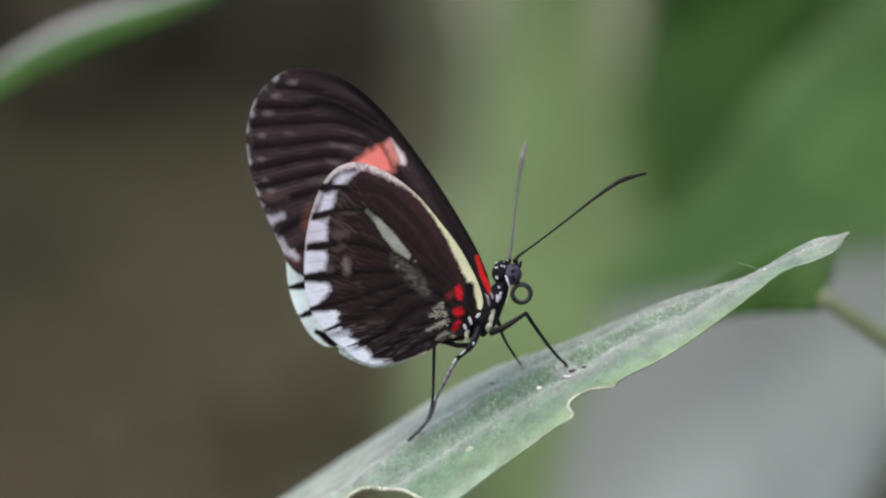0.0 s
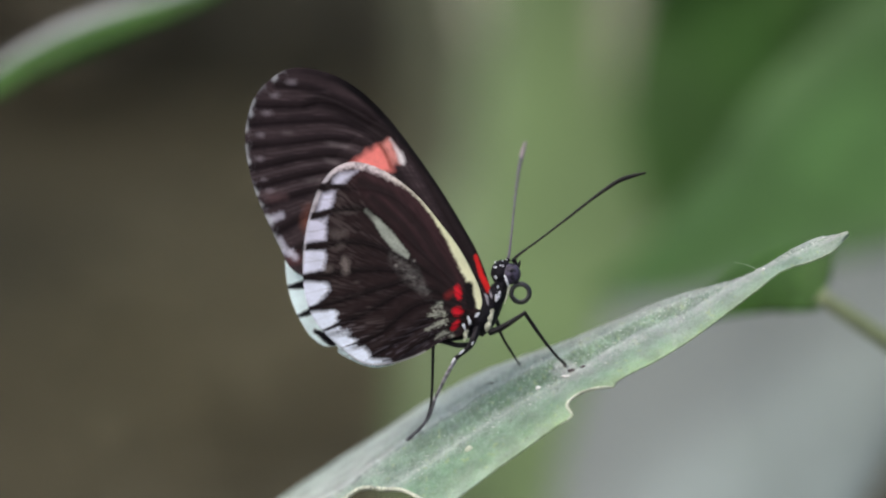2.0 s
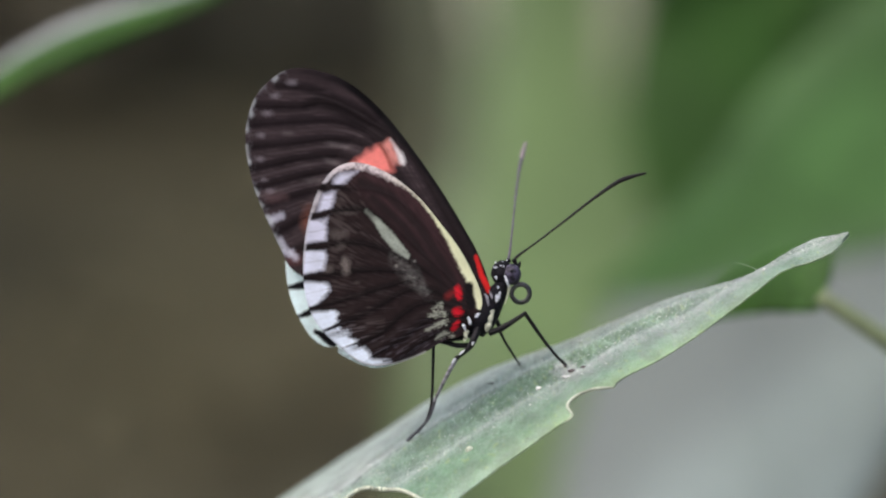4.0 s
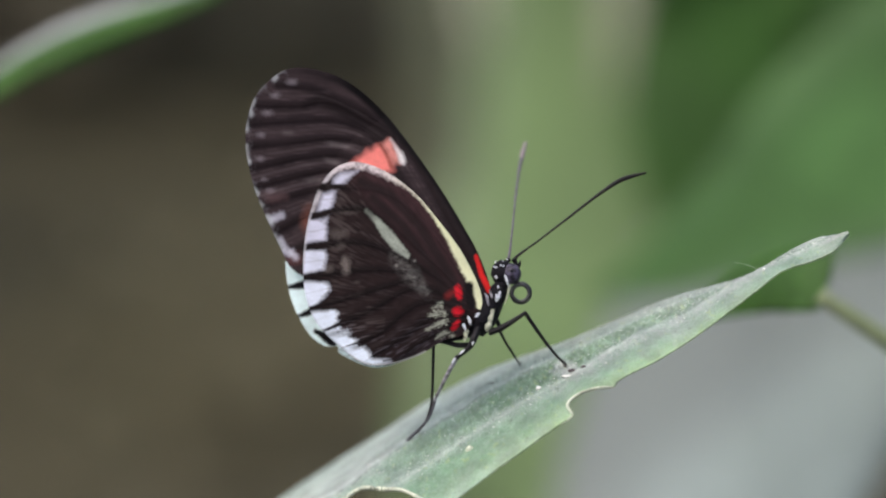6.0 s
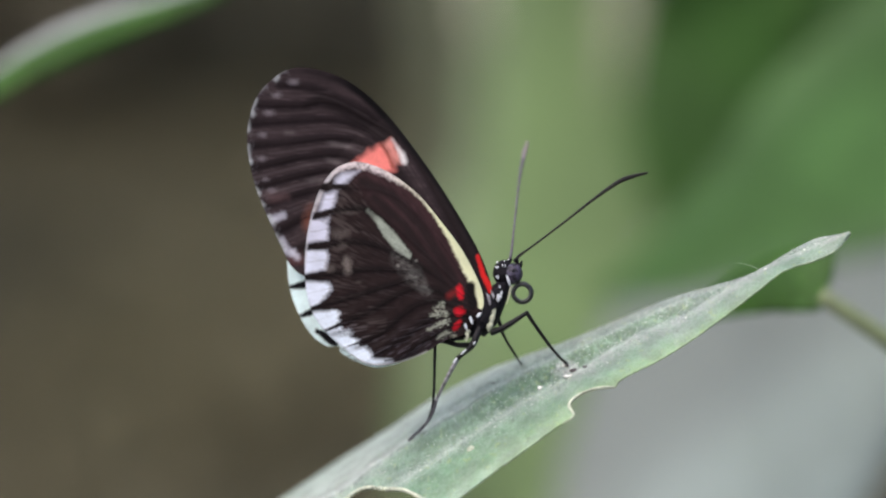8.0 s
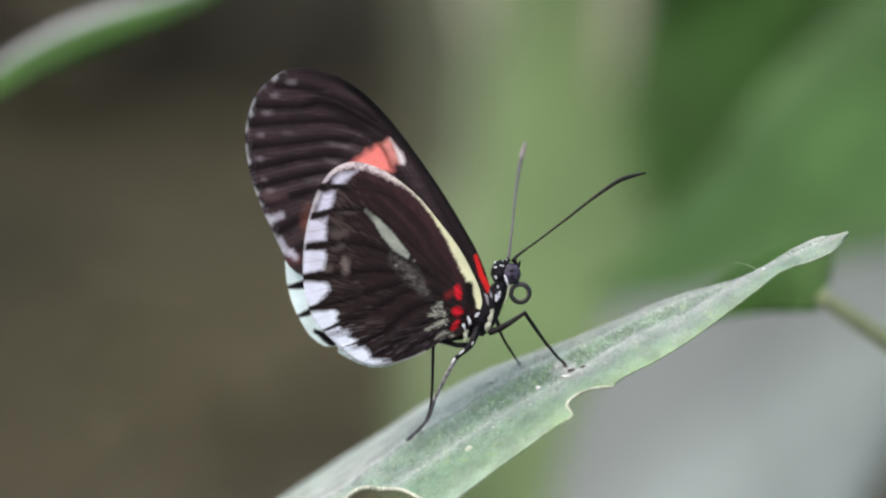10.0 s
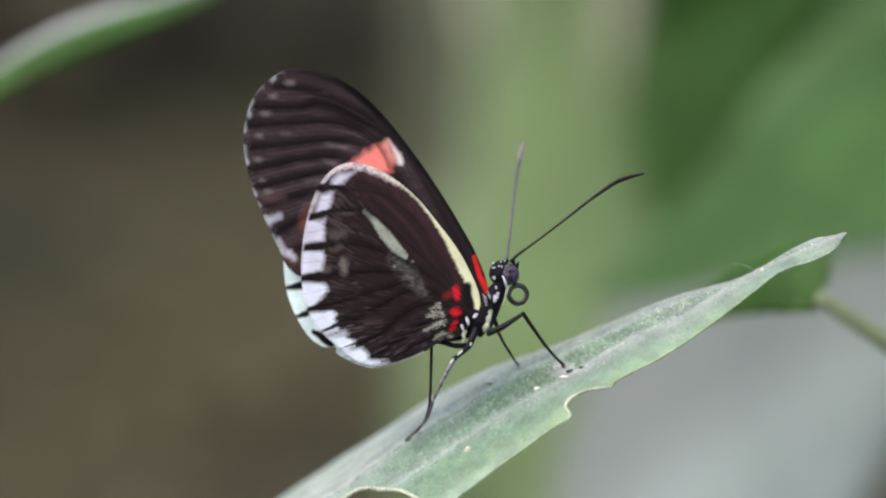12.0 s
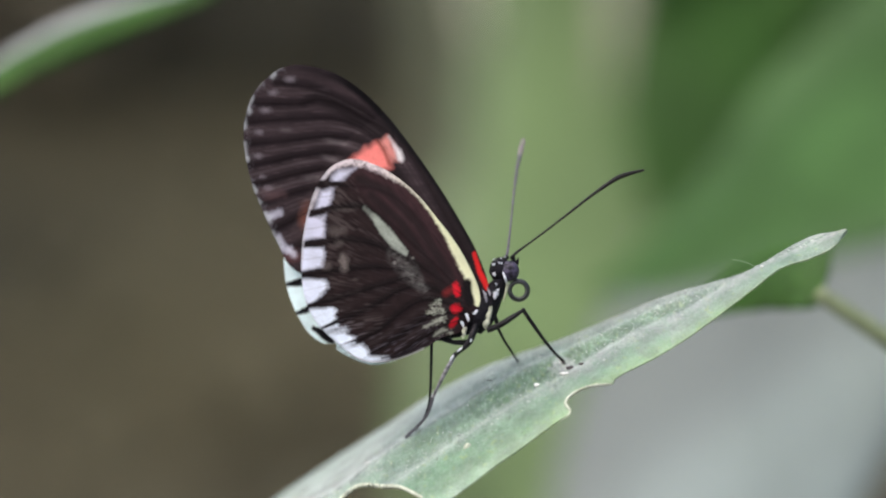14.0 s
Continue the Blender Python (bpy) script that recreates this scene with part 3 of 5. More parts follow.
    # whiter past the rib at left: grazing light counted as dust
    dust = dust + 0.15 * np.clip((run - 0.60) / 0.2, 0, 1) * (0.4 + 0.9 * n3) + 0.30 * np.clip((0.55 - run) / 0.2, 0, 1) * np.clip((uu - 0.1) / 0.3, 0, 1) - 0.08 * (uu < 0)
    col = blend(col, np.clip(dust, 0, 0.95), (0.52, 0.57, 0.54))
    # far strip brightened in the pigment, as low sky light would
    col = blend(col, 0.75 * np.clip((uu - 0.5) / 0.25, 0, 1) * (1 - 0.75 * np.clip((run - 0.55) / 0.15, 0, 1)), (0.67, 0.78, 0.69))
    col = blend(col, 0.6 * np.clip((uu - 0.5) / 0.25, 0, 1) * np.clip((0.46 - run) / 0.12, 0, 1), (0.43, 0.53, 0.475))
    beyond = np.clip((uu - 0.35) / 0.15, 0, 1) * np.clip((run - 0.57) / 0.09, 0, 1)
    col = blend(col, beyond * (0.55 + 0.5 * (n2 - 0.4)).clip(0.2, 0.9), (0.24, 0.31, 0.24))
    # pale line along the far edge: its bright rim is painted light
    col = blend(col, fall(1 - uu, 0.04, 0.22) * np.clip((run - 0.55) / 0.1, 0, 1) * (0.5 + 0.4 * n3), (0.61, 0.62, 0.59))
    lane = fall(np.abs(uu - 0.22), 0.11, 0.1) * np.clip(0.25 + (run - 0.42) / 0.2, 0, 1) * np.clip((run - 0.3) / 0.1, 0, 1) * np.clip((0.90 - run) / 0.1, 0, 1)
    col = blend(col, lane * np.clip(0.45 + 1.0 * (n2 - 0.3) + 0.3 * (n1 - 0.5), 0, 0.92), (0.092, 0.190, 0.080))
    col = blend(col, 0.4 * np.clip(-uu / 0.15, 0, 1) * np.clip((run - 0.5) / 0.15, 0, 1) * (0.5 + 0.8 * n3), (0.25, 0.31, 0.25))
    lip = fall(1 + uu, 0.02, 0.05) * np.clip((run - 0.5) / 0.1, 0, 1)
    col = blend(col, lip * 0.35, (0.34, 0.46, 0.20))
    # broken dark line just below the fold
    under_fold = fall(np.abs(uu - 0.415), 0.008, 0.02) * np.clip((n3 - 0.4) * 4, 0, 1) * np.clip((run - 0.25) / 0.1, 0, 1) * np.clip((0.68 - run) / 0.1, 0, 1)
    col = blend(col, under_fold * 0.55, (0.09, 0.12, 0.09))
    bloom = np.hypot(v[:, 0] * persp - (15.43, -15.07)[0], 1.6 * (v[:, 2] * persp - (15.43, -15.07)[1])) + 1.2 * (n2 - 0.5)
    col = blend(col, fall(bloom, 0.6, 1.6) * (0.35 + 0.5 * n1), (0.62, 0.62, 0.62))
    yellow = (speckle(flat, 0.4, 41) > 0.88) * n1
    col = blend(col, np.clip(yellow, 0, 0.4), (0.36, 0.44, 0.14))
    # rim light of the near edge, put into the pigment
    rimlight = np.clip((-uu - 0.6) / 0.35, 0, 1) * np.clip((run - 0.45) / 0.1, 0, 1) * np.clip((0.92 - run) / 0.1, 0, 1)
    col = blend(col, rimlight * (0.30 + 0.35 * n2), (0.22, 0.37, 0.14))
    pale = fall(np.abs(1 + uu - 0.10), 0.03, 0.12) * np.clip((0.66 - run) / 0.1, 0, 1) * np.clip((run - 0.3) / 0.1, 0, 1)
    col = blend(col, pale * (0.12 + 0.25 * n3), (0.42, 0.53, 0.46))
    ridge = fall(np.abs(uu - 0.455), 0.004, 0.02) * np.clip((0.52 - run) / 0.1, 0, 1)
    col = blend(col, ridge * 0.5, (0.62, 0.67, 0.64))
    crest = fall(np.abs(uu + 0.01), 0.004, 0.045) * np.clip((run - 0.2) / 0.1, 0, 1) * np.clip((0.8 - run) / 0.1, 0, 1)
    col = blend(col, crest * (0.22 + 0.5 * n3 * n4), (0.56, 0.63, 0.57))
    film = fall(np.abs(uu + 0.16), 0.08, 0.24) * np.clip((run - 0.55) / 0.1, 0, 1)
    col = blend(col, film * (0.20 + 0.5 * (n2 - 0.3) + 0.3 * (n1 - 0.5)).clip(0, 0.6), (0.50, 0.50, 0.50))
    crust = np.clip((run - 0.66) / 0.2, 0, 1) * np.clip(0.15 + 0.6 * (n2 - 0.35) + 0.6 * (n1 - 0.5), 0, 0.5) * np.clip(0.45 + 0.9 * uu, 0.1, 1)
    col = blend(col, crust, (0.50, 0.51, 0.52))
    fine = speckle(flat, 0.11, 51) + 0.6 * speckle(flat, 0.2, 52)
    lanes = np.clip((uu + 0.05) / 0.1, 0, 1) * np.clip((0.9 - uu) / 0.2, 0, 1) * np.clip((run - 0.3) / 0.2, 0, 1)
    col = col * (1 + (0.25 + 0.35 * np.clip((run - 0.5) / 0.12, 0, 1)) * lanes * (fine - 0.8))[:, None]
    col = blend(col, lanes * np.clip((run - 0.42) / 0.15, 0.2, 1) * np.clip((fine - 1.22) * 5, 0, 0.8), (0.52, 0.56, 0.46))
    grit = (speckle(flat, 0.22, 42) > 0.93) * 0.7
    col = blend(col, grit * (n3 > 0.35), (0.07, 0.075, 0.06))
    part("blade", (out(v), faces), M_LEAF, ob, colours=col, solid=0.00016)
    first = int(np.argmax(rib[:, 0] > (-4.43, -28.93)[0]))
    part("midrib", at(tube(rib[first::19] + np.array((0, 0.1, -0.34)), [0.36, 0.34, 0.30, 0.24, 0.1], 10, 120, rough=0.25)), M_RIB, ob, "pale raised midrib")
    # dried rims where it was chewed
    notch = smooth_line(NEAR[7:13], 60)
    part("rim", at(tube(notch[4:], [0.05, 0.12, 0.20, 0.22, 0.17, 0.20, 0.10], 8, 70, rough=0.5)), M_RIM, ob, "cream dried chewed edge")
    arc = []
    for w in np.linspace(-10, 190, 41):
        x, z = hole + size * (math.cos(radians(w)), math.sin(radians(w))) * uneven(radians(w))
        i = np.argmin((v[:, 0] * persp - x) ** 2 + (v[:, 2] * persp - z) ** 2 + 1e6 * (np.tile(u, along) > 0.5))
        kk = 1 + v[i, 1] / 500
        arc.append((x * kk, v[i, 1] - 0.1, z * kk))
    part("rim", at(tube(arc, [0.16, 0.28, 0.34, 0.30, 0.36, 0.25], 8, 90, rough=0.12)), M_RIM, ob, "cream dried edge round a hole")
    root = np.array(NEAR[0])
    part("petiole", at(tube([root + (1, 0, 1), root + (-14, 10, -18), root + (-22, 16, -60)], [0.9, 1.1, 1.4], 10, 20)), M_STEM, ob)
    foot = np.array(to_view((root[0] * 0.001 - 0.03, 0.10, -0.02)))
    part("stem", at(tube([root + (-22, 16, -50), root * 0.5 + foot * 0.5 + (-20, 0, 0), foot], [2.2, 3, 4.5], 10, 30, rough=0.1)), M_STEM, ob)
    return v.reshape(along, k, 3)


LEAF = build_leaf()


def on_leaf(x, z):
    """The leaf's upper surface where the view's ray through (x, z) of the focus plane meets it."""
    v = LEAF[:, 3:-3].reshape(-1, 3)
    persp = 500 / (500 + v[:, 1])
    i = np.argmin((v[:, 0] * persp - x) ** 2 + (v[:, 2] * persp - z) ** 2)
    return v[i]


# ---------------------------------------------------------------- butterfly
FOOT_A = on_leaf(*(15.43, -14.64))
FOOT_B = on_leaf(*(-4.43, -24.29))
FOOT_C = on_leaf(*(9.71, -14.64))
FOOT_D = on_leaf(*(-3.29, -23.36))
butterfly = thing("butterfly", out([0.5 * (FOOT_A + FOOT_B)])[0],
                  "black longwing butterfly with white-edged wings and red spots, on the leaf", "butterfly", turned=True)

FORE = [(5.86, -5.64), (4.71, -1.21), (2.29, 3.36), (-0.57, 8.00), (-3.86, 12.71), (-7.00, 16.71), (-10.07, 19.71), (-13.14, 21.71), (-16.50, 22.79), (-19.21, 22.86), (-21.29, 21.86),
        (-23.36, 19.86), (-24.50, 17.36), (-25.00, 14.00), (-24.50, 10.07), (-23.64, 7.07), (-22.14, 3.50), (-20.64, 0.36), (-18.86, -2.64), (-13.86, -4.21), (-4.57, -5.64), (2.57, -6.71)]
HIND = [(4.71, -7.64), (4.86, -6.00), (4.07, -3.64), (2.07, 0.07), (-0.50, 3.50), (-3.07, 6.57), (-6.07, 9.07), (-9.00, 10.57), (-11.57, 11.00), (-13.86, 10.07), (-15.57, 7.93), (-16.71, 4.93),
        (-17.43, 1.50), (-17.71, -2.07), (-17.43, -5.64), (-16.50, -8.50), (-14.93, -10.64), (-12.79, -12.57), (-10.86, -14.07), (-8.86, -14.71), (-6.00, -14.43), (-2.79, -13.29), (0.07, -11.57), (2.71, -10.64)]
# the other side's hindwing is swung back a little further
HIND_OTHER = HIND[:1] + [(5.07, -6.00), (3.64, -2.79), (1.50, 1.14), (-1.00, 4.00), (-3.86, 6.50), (-6.71, 8.50), (-10.29, 9.36), (-13.14, 9.00), (-15.64, 7.57), (-17.43, 5.43), (-18.79, 2.93), (-19.79, 0.07),
              (-19.86, -2.79), (-19.50, -5.29), (-18.79, -7.43), (-17.93, -9.21), (-16.57, -11.14), (-14.86, -12.29), (-13.30, -12.30), (-13.15, -13.10), (-11.00, -14.30), (-8.70, -14.98), (-5.80, -14.42), (-1.57, -12.36), (2.57, -10.50)]
# vein ends on the margins; the veins fan out from the cell
FORE_VEINS = [[(5.86, -5.29), (-1.00, 6.86), (-4.29, 12.36), (-8.29, 16.21), (-16.00, 20.07), (-20.86, 20.79)], [(-6.71, 14.64), (-10.29, 16.64), (-13.14, 18.21), (-15.64, 18.71), (-18.14, 18.14), (-23.50, 18.21)],
              [(5.86, -5.29), (-2.79, 5.43), (-6.14, 10.07), (-7.57, 12.79), (-10.29, 15.21), (-13.86, 16.36), (-17.43, 16.29), (-24.57, 15.86)], [(-8.00, 12.50), (-11.71, 13.86), (-15.29, 14.00), (-18.86, 13.57), (-24.86, 13.00)],
              [(-9.57, 10.79), (-13.14, 11.86), (-17.43, 11.71), (-21.00, 10.93), (-24.86, 10.14)], [(-6.71, 7.93), (-13.14, 9.86), (-17.43, 9.50), (-24.14, 7.71)], [(-6.00, 5.07), (-13.14, 7.57), (-17.43, 7.21), (-23.29, 5.36)],
              [(-3.14, 2.93), (-11.71, 5.43), (-16.00, 4.64), (-21.57, 2.00)], [(1.14, -2.79), (-11.71, 1.50), (-16.00, 0.93), (-20.07, -0.64)]]
HIND_VEINS = [[(4.36, -7.07), (-1.00, 1.50), (-6.71, 6.86), (-12.29, 7.79), (-15.43, 7.86)], [(4.36, -7.07), (-3.14, 0.07), (-8.86, 4.71), (-13.14, 4.93), (-16.57, 4.07)],
              [(4.36, -7.43), (-3.14, -2.07), (-10.29, 0.79), (-17.57, 0.21)], [(-3.14, -2.79), (-10.29, -2.64), (-17.64, -3.64)],
              [(-3.14, -3.50), (-10.29, -5.64), (-16.86, -7.57)], [(4.36, -7.79), (-3.14, -4.93), (-9.57, -7.93), (-15.14, -10.36)], [(4.36, -8.14), (-2.43, -6.71), (-8.14, -10.64), (-12.93, -12.57)],
              [(4.36, -8.50), (-1.00, -8.50), (-6.00, -11.71), (-10.29, -14.43)], [(4.36, -8.86), (0.43, -9.93), (-3.14, -12.07), (-6.00, -14.36)]]
DARK = np.array((0.0190, 0.0118, 0.0138))
FRINGE = ((((-20.36, 22.79), (-21.07, 22.36)), 0.10), (((-21.14, 21.71), (-21.36, 21.50)), 0.08), (((-22.93, 20.86), (-23.43, 20.29)), 0.15), (((-24.21, 18.86), (-24.50, 18.00)), 0.24), (((-24.29, 17.29), (-24.21, 17.00)), 0.10), (((-25.14, 16.07), (-25.00, 15.14)), 0.18),
          (((-25.07, 12.79), (-25.00, 12.07)), 0.22), (((-24.93, 11.43), (-24.71, 11.00)), 0.20), (((-24.07, 7.43), (-23.71, 7.00)), 0.20), (((-23.29, 5.79), (-23.07, 5.50)), 0.08), (((-22.21, 4.07), (-21.64, 3.21)), 0.14), (((-21.36, 1.64), (-20.50, 0.07)), 0.20))
BLOCKS = (((-13.86, 8.86), (-13.00, 9.64), (-10.71, 9.93), (-12.14, 8.50), (-13.21, 7.79), (-14.00, 8.07)), ((-15.21, 7.00), (-13.64, 7.43), (-13.71, 6.36), (-14.21, 4.57), (-15.86, 4.79), (-15.57, 6.21)),
          ((-17.00, 3.79), (-14.64, 3.93), (-14.57, 2.21), (-14.79, 1.00), (-17.57, 0.79), (-17.36, 2.57)), ((-17.64, -0.14), (-14.79, 0.00), (-14.57, -1.36), (-14.79, -2.79), (-17.86, -3.21)),
          ((-18.14, -4.14), (-14.57, -4.00), (-14.07, -5.21), (-15.14, -6.64), (-16.86, -7.64), (-17.57, -6.36)), ((-16.86, -8.07), (-13.64, -7.50), (-12.86, -8.64), (-13.07, -10.21), (-14.71, -10.79), (-16.00, -9.64)),
          ((-14.57, -11.07), (-12.00, -10.36), (-10.71, -11.79), (-10.29, -12.50), (-12.29, -12.93), (-13.57, -12.07)), ((-12.57, -13.07), (-9.93, -11.93), (-8.86, -13.79), (-6.71, -14.07), (-8.86, -14.79), (-11.00, -14.21)))


def between(p, veins):
    """Distance from the nearest vein, and how much further off the next one is."""
    d = np.sort([off_line(p, v)[0] for v in veins], axis=0)
    return d[0], d[1] - d[0]


def fore_pigment(p, edge, share, veins):
    n1, n2, n3 = speckle(p, 0.18, 1), speckle(p, 0.7, 2), speckle(p, 2.5, 3)
    nf = speckle(np.c_[p[:, 0] / 9, p[:, 1] + 0.15 * p[:, 0]], 0.16, 4)
    ng = speckle(np.c_[p[:, 0] / 5, p[:, 1]], 0.5, 6)
    col = DARK * (0.94, 1.04, 1.06) * (0.75 + 0.5 * n1[:, None]) * (0.8 + 0.4 * n3[:, None])
    gap, split = between(p, veins)
    outer = fall(p[:, 0], -8.57, 11.43)
    # brown between the veins, with pale pleats down the middle of each cell
    col = blend(col, np.clip((gap - 0.2) / 0.7, 0, 1) * (0.45 + 0.35 * nf + 0.3 * ng) * (0.25 + 0.75 * outer), (0.047, 0.0325, 0.036))
    pleat = fall(split, 0.06, 0.42) * outer * fall(gap, 1.5, 0.6) * np.clip(0.15 + 1.1 * (ng - 0.2), 0, 1) * (0.5 + 0.6 * nf) * np.interp(p[:, 1], [10, 14], [1.0, 0.7])
    col = blend(col, np.clip(pleat, 0, 0.8), (0.096, 0.077, 0.081))
    second = fall(np.abs(split - 1.05), 0.05, 0.28) * outer * np.clip((nf + ng - 0.8) * 1.5, 0, 1)
    col = blend(col, second * 0.5, (0.095, 0.070, 0.078))
    col = blend(col, fall(gap, 0.12, 0.5) * (0.55 + 0.3 * ng) * np.interp(p[:, 1], [10, 15], [1.0, 0.6]), (0.0135, 0.0088, 0.0098))
    # brighter rubbed streaks along some folds
    for line, r in (([(-14.79, 13.43), (-13.29, 13.14), (-11.57, 12.79)], 0.10), ([(-15.14, 11.43), (-14.00, 11.07), (-13.00, 10.79)], 0.12), ([(-17.43, 8.50), (-16.29, 8.71), (-15.00, 8.71)], 0.16), ([(-18.86, 14.64), (-20.43, 14.79)], 0.05)):
        d, t = off_line(p, line)
        col = blend(col, fall(d + 0.15 * (nf - 0.5), r, 0.4) * (0.35 + 0.35 * ng) * np.clip(4 * t * (1 - t) + 0.3, 0, 1), (0.155, 0.130, 0.135))
    # a blacker stroke past the end of the cell
    d, t = off_line(p, [(-17.43, 18.21), (-15.86, 18.71), (-13.14, 17.64), (-10.29, 15.93), (-6.71, 14.07)])
    col = blend(col, fall(d, 0.15 + 0.5 * t, 0.7) * 0.75, (0.009, 0.006, 0.007))
    # dark leading edge
    costa = fall(edge, np.interp(share, [0.0, 0.18, 0.28], [0.15, 0.3, 0.6]), 0.5) * np.clip((0.44 - share) / 0.1, 0, 1)
    col = blend(col, costa, (0.005, 0.004, 0.005))
    # pale dots inside the outer margin
    for c, r in (((-19.14, 21.14), 0.62), ((-21.21, 19.43), 0.55), ((-22.21, 17.21), 0.58), ((-23.00, 14.43), 0.52), ((-23.14, 11.43), 0.52), ((-22.71, 8.79), 0.4), ((-21.86, 7.36), 0.5)):
        d = np.hypot((p[:, 0] - c[0]) / 1.7, p[:, 1] - c[1]) + 0.35 * (n1 - 0.5)
        col = blend(col, fall(d, r * 0.1, r * 0.9) * (0.3 + 0.4 * n1), (0.30, 0.265, 0.30))
    # the red bar, a vein across it, and its white end
    col = blend(col, patch(p, [(-11.57, 10.79), (-9.57, 12.36), (-8.00, 13.14), (-7.00, 11.93), (-6.43, 9.93), (-9.57, 9.21)], 1.1, 0.4 * (n2 - 0.5)) * (0.88 + 0.12 * n1), (0.84, 0.235, 0.205))
    col = blend(col, patch(p, [(-7.71, 13.36), (-6.79, 13.93), (-5.79, 12.21), (-5.43, 10.93), (-6.21, 10.86)], 0.8, 0.3 * (n2 - 0.5)) * 0.85, (0.70, 0.27, 0.235))
    col = blend(col, patch(p, [(-6.64, 13.93), (-6.36, 13.50), (-5.07, 12.00), (-4.71, 11.07), (-5.00, 10.64), (-5.50, 10.93), (-5.79, 12.07)], 0.5, 0.2 * (n1 - 0.5)) * 0.95, (0.68, 0.645, 0.66))
    bar = off_line(p, [(-8.00, 13.21), (-7.14, 11.93), (-6.57, 10.36)])[0]
    col = blend(col, fall(bar, 0.06, 0.3) * 0.6, (0.22, 0.06, 0.04))
    # dull rust and lilac patches low on the outer margin
    d = np.hypot((p[:, 0] + 17.2) / 0.8, (p[:, 1] - 3.6) / 2.0) + 0.6 * (n2 - 0.5)
    col = blend(col, fall(d, 0.1, 1.3) * 0.6, (0.21, 0.080, 0.058))
    d = np.hypot((p[:, 0] + 18.9) / 1.3, (p[:, 1] + 1.2) / 0.9) + 0.6 * (n2 - 0.5)
    col = blend(col, fall(d, 0.2, 1.0) * 0.45, (0.15, 0.050, 0.050))
    d = np.hypot((p[:, 0] + 21.2) / 1.6, (p[:, 1] - 6.6) / 0.9) + 0.6 * (n2 - 0.5)
    col = blend(col, fall(d, 0.2, 1.0) * 0.4, (0.17, 0.10, 0.105))
    for a, b, r in (((-21.86, 3.71), (-20.50, 4.21), 0.30), ((-20.64, 1.21), (-20.00, 0.21), 0.10), ((-20.14, -0.29), (-19.29, -0.43), 0.30), ((-19.29, -0.57), (-18.64, -1.00), 0.14)):
        d = off_line(p, [a, b])[0] + 0.3 * (n1 - 0.5) + 0.2 * (n2 - 0.5)
        col = blend(col, fall(d, r * 0.6, 0.55) * (0.55 + 0.4 * n2), (0.58, 0.57, 0.68))
    # red streak at the root
    d, s = off_line(p, [(4.14, -0.93), (4.86, -3.29), (5.86, -5.21)])
    col = blend(col, fall(d + 0.12 * (n1 - 0.5), 0.12 + 0.16 * s, 0.22), (0.52, 0.016, 0.016))
    # white lunules of the fringe
    for (a, b), r in FRINGE:
        d = off_line(p, [a, b])[0] + 0.3 * (n1 - 0.5) + 0.2 * (n2 - 0.5)
        col = blend(col, fall(d, r, 0.42) * (0.35 + 0.5 * n1), (0.54, 0.57, 0.60))
    rub = fall(edge, 0.25, 0.8) * (share > 0.43) * (share < 0.74) * np.clip((n1 + 0.6 * n2 - 0.85) * 3, 0, 1)
    return blend(col, rub * 0.35, (0.24, 0.23, 0.26))


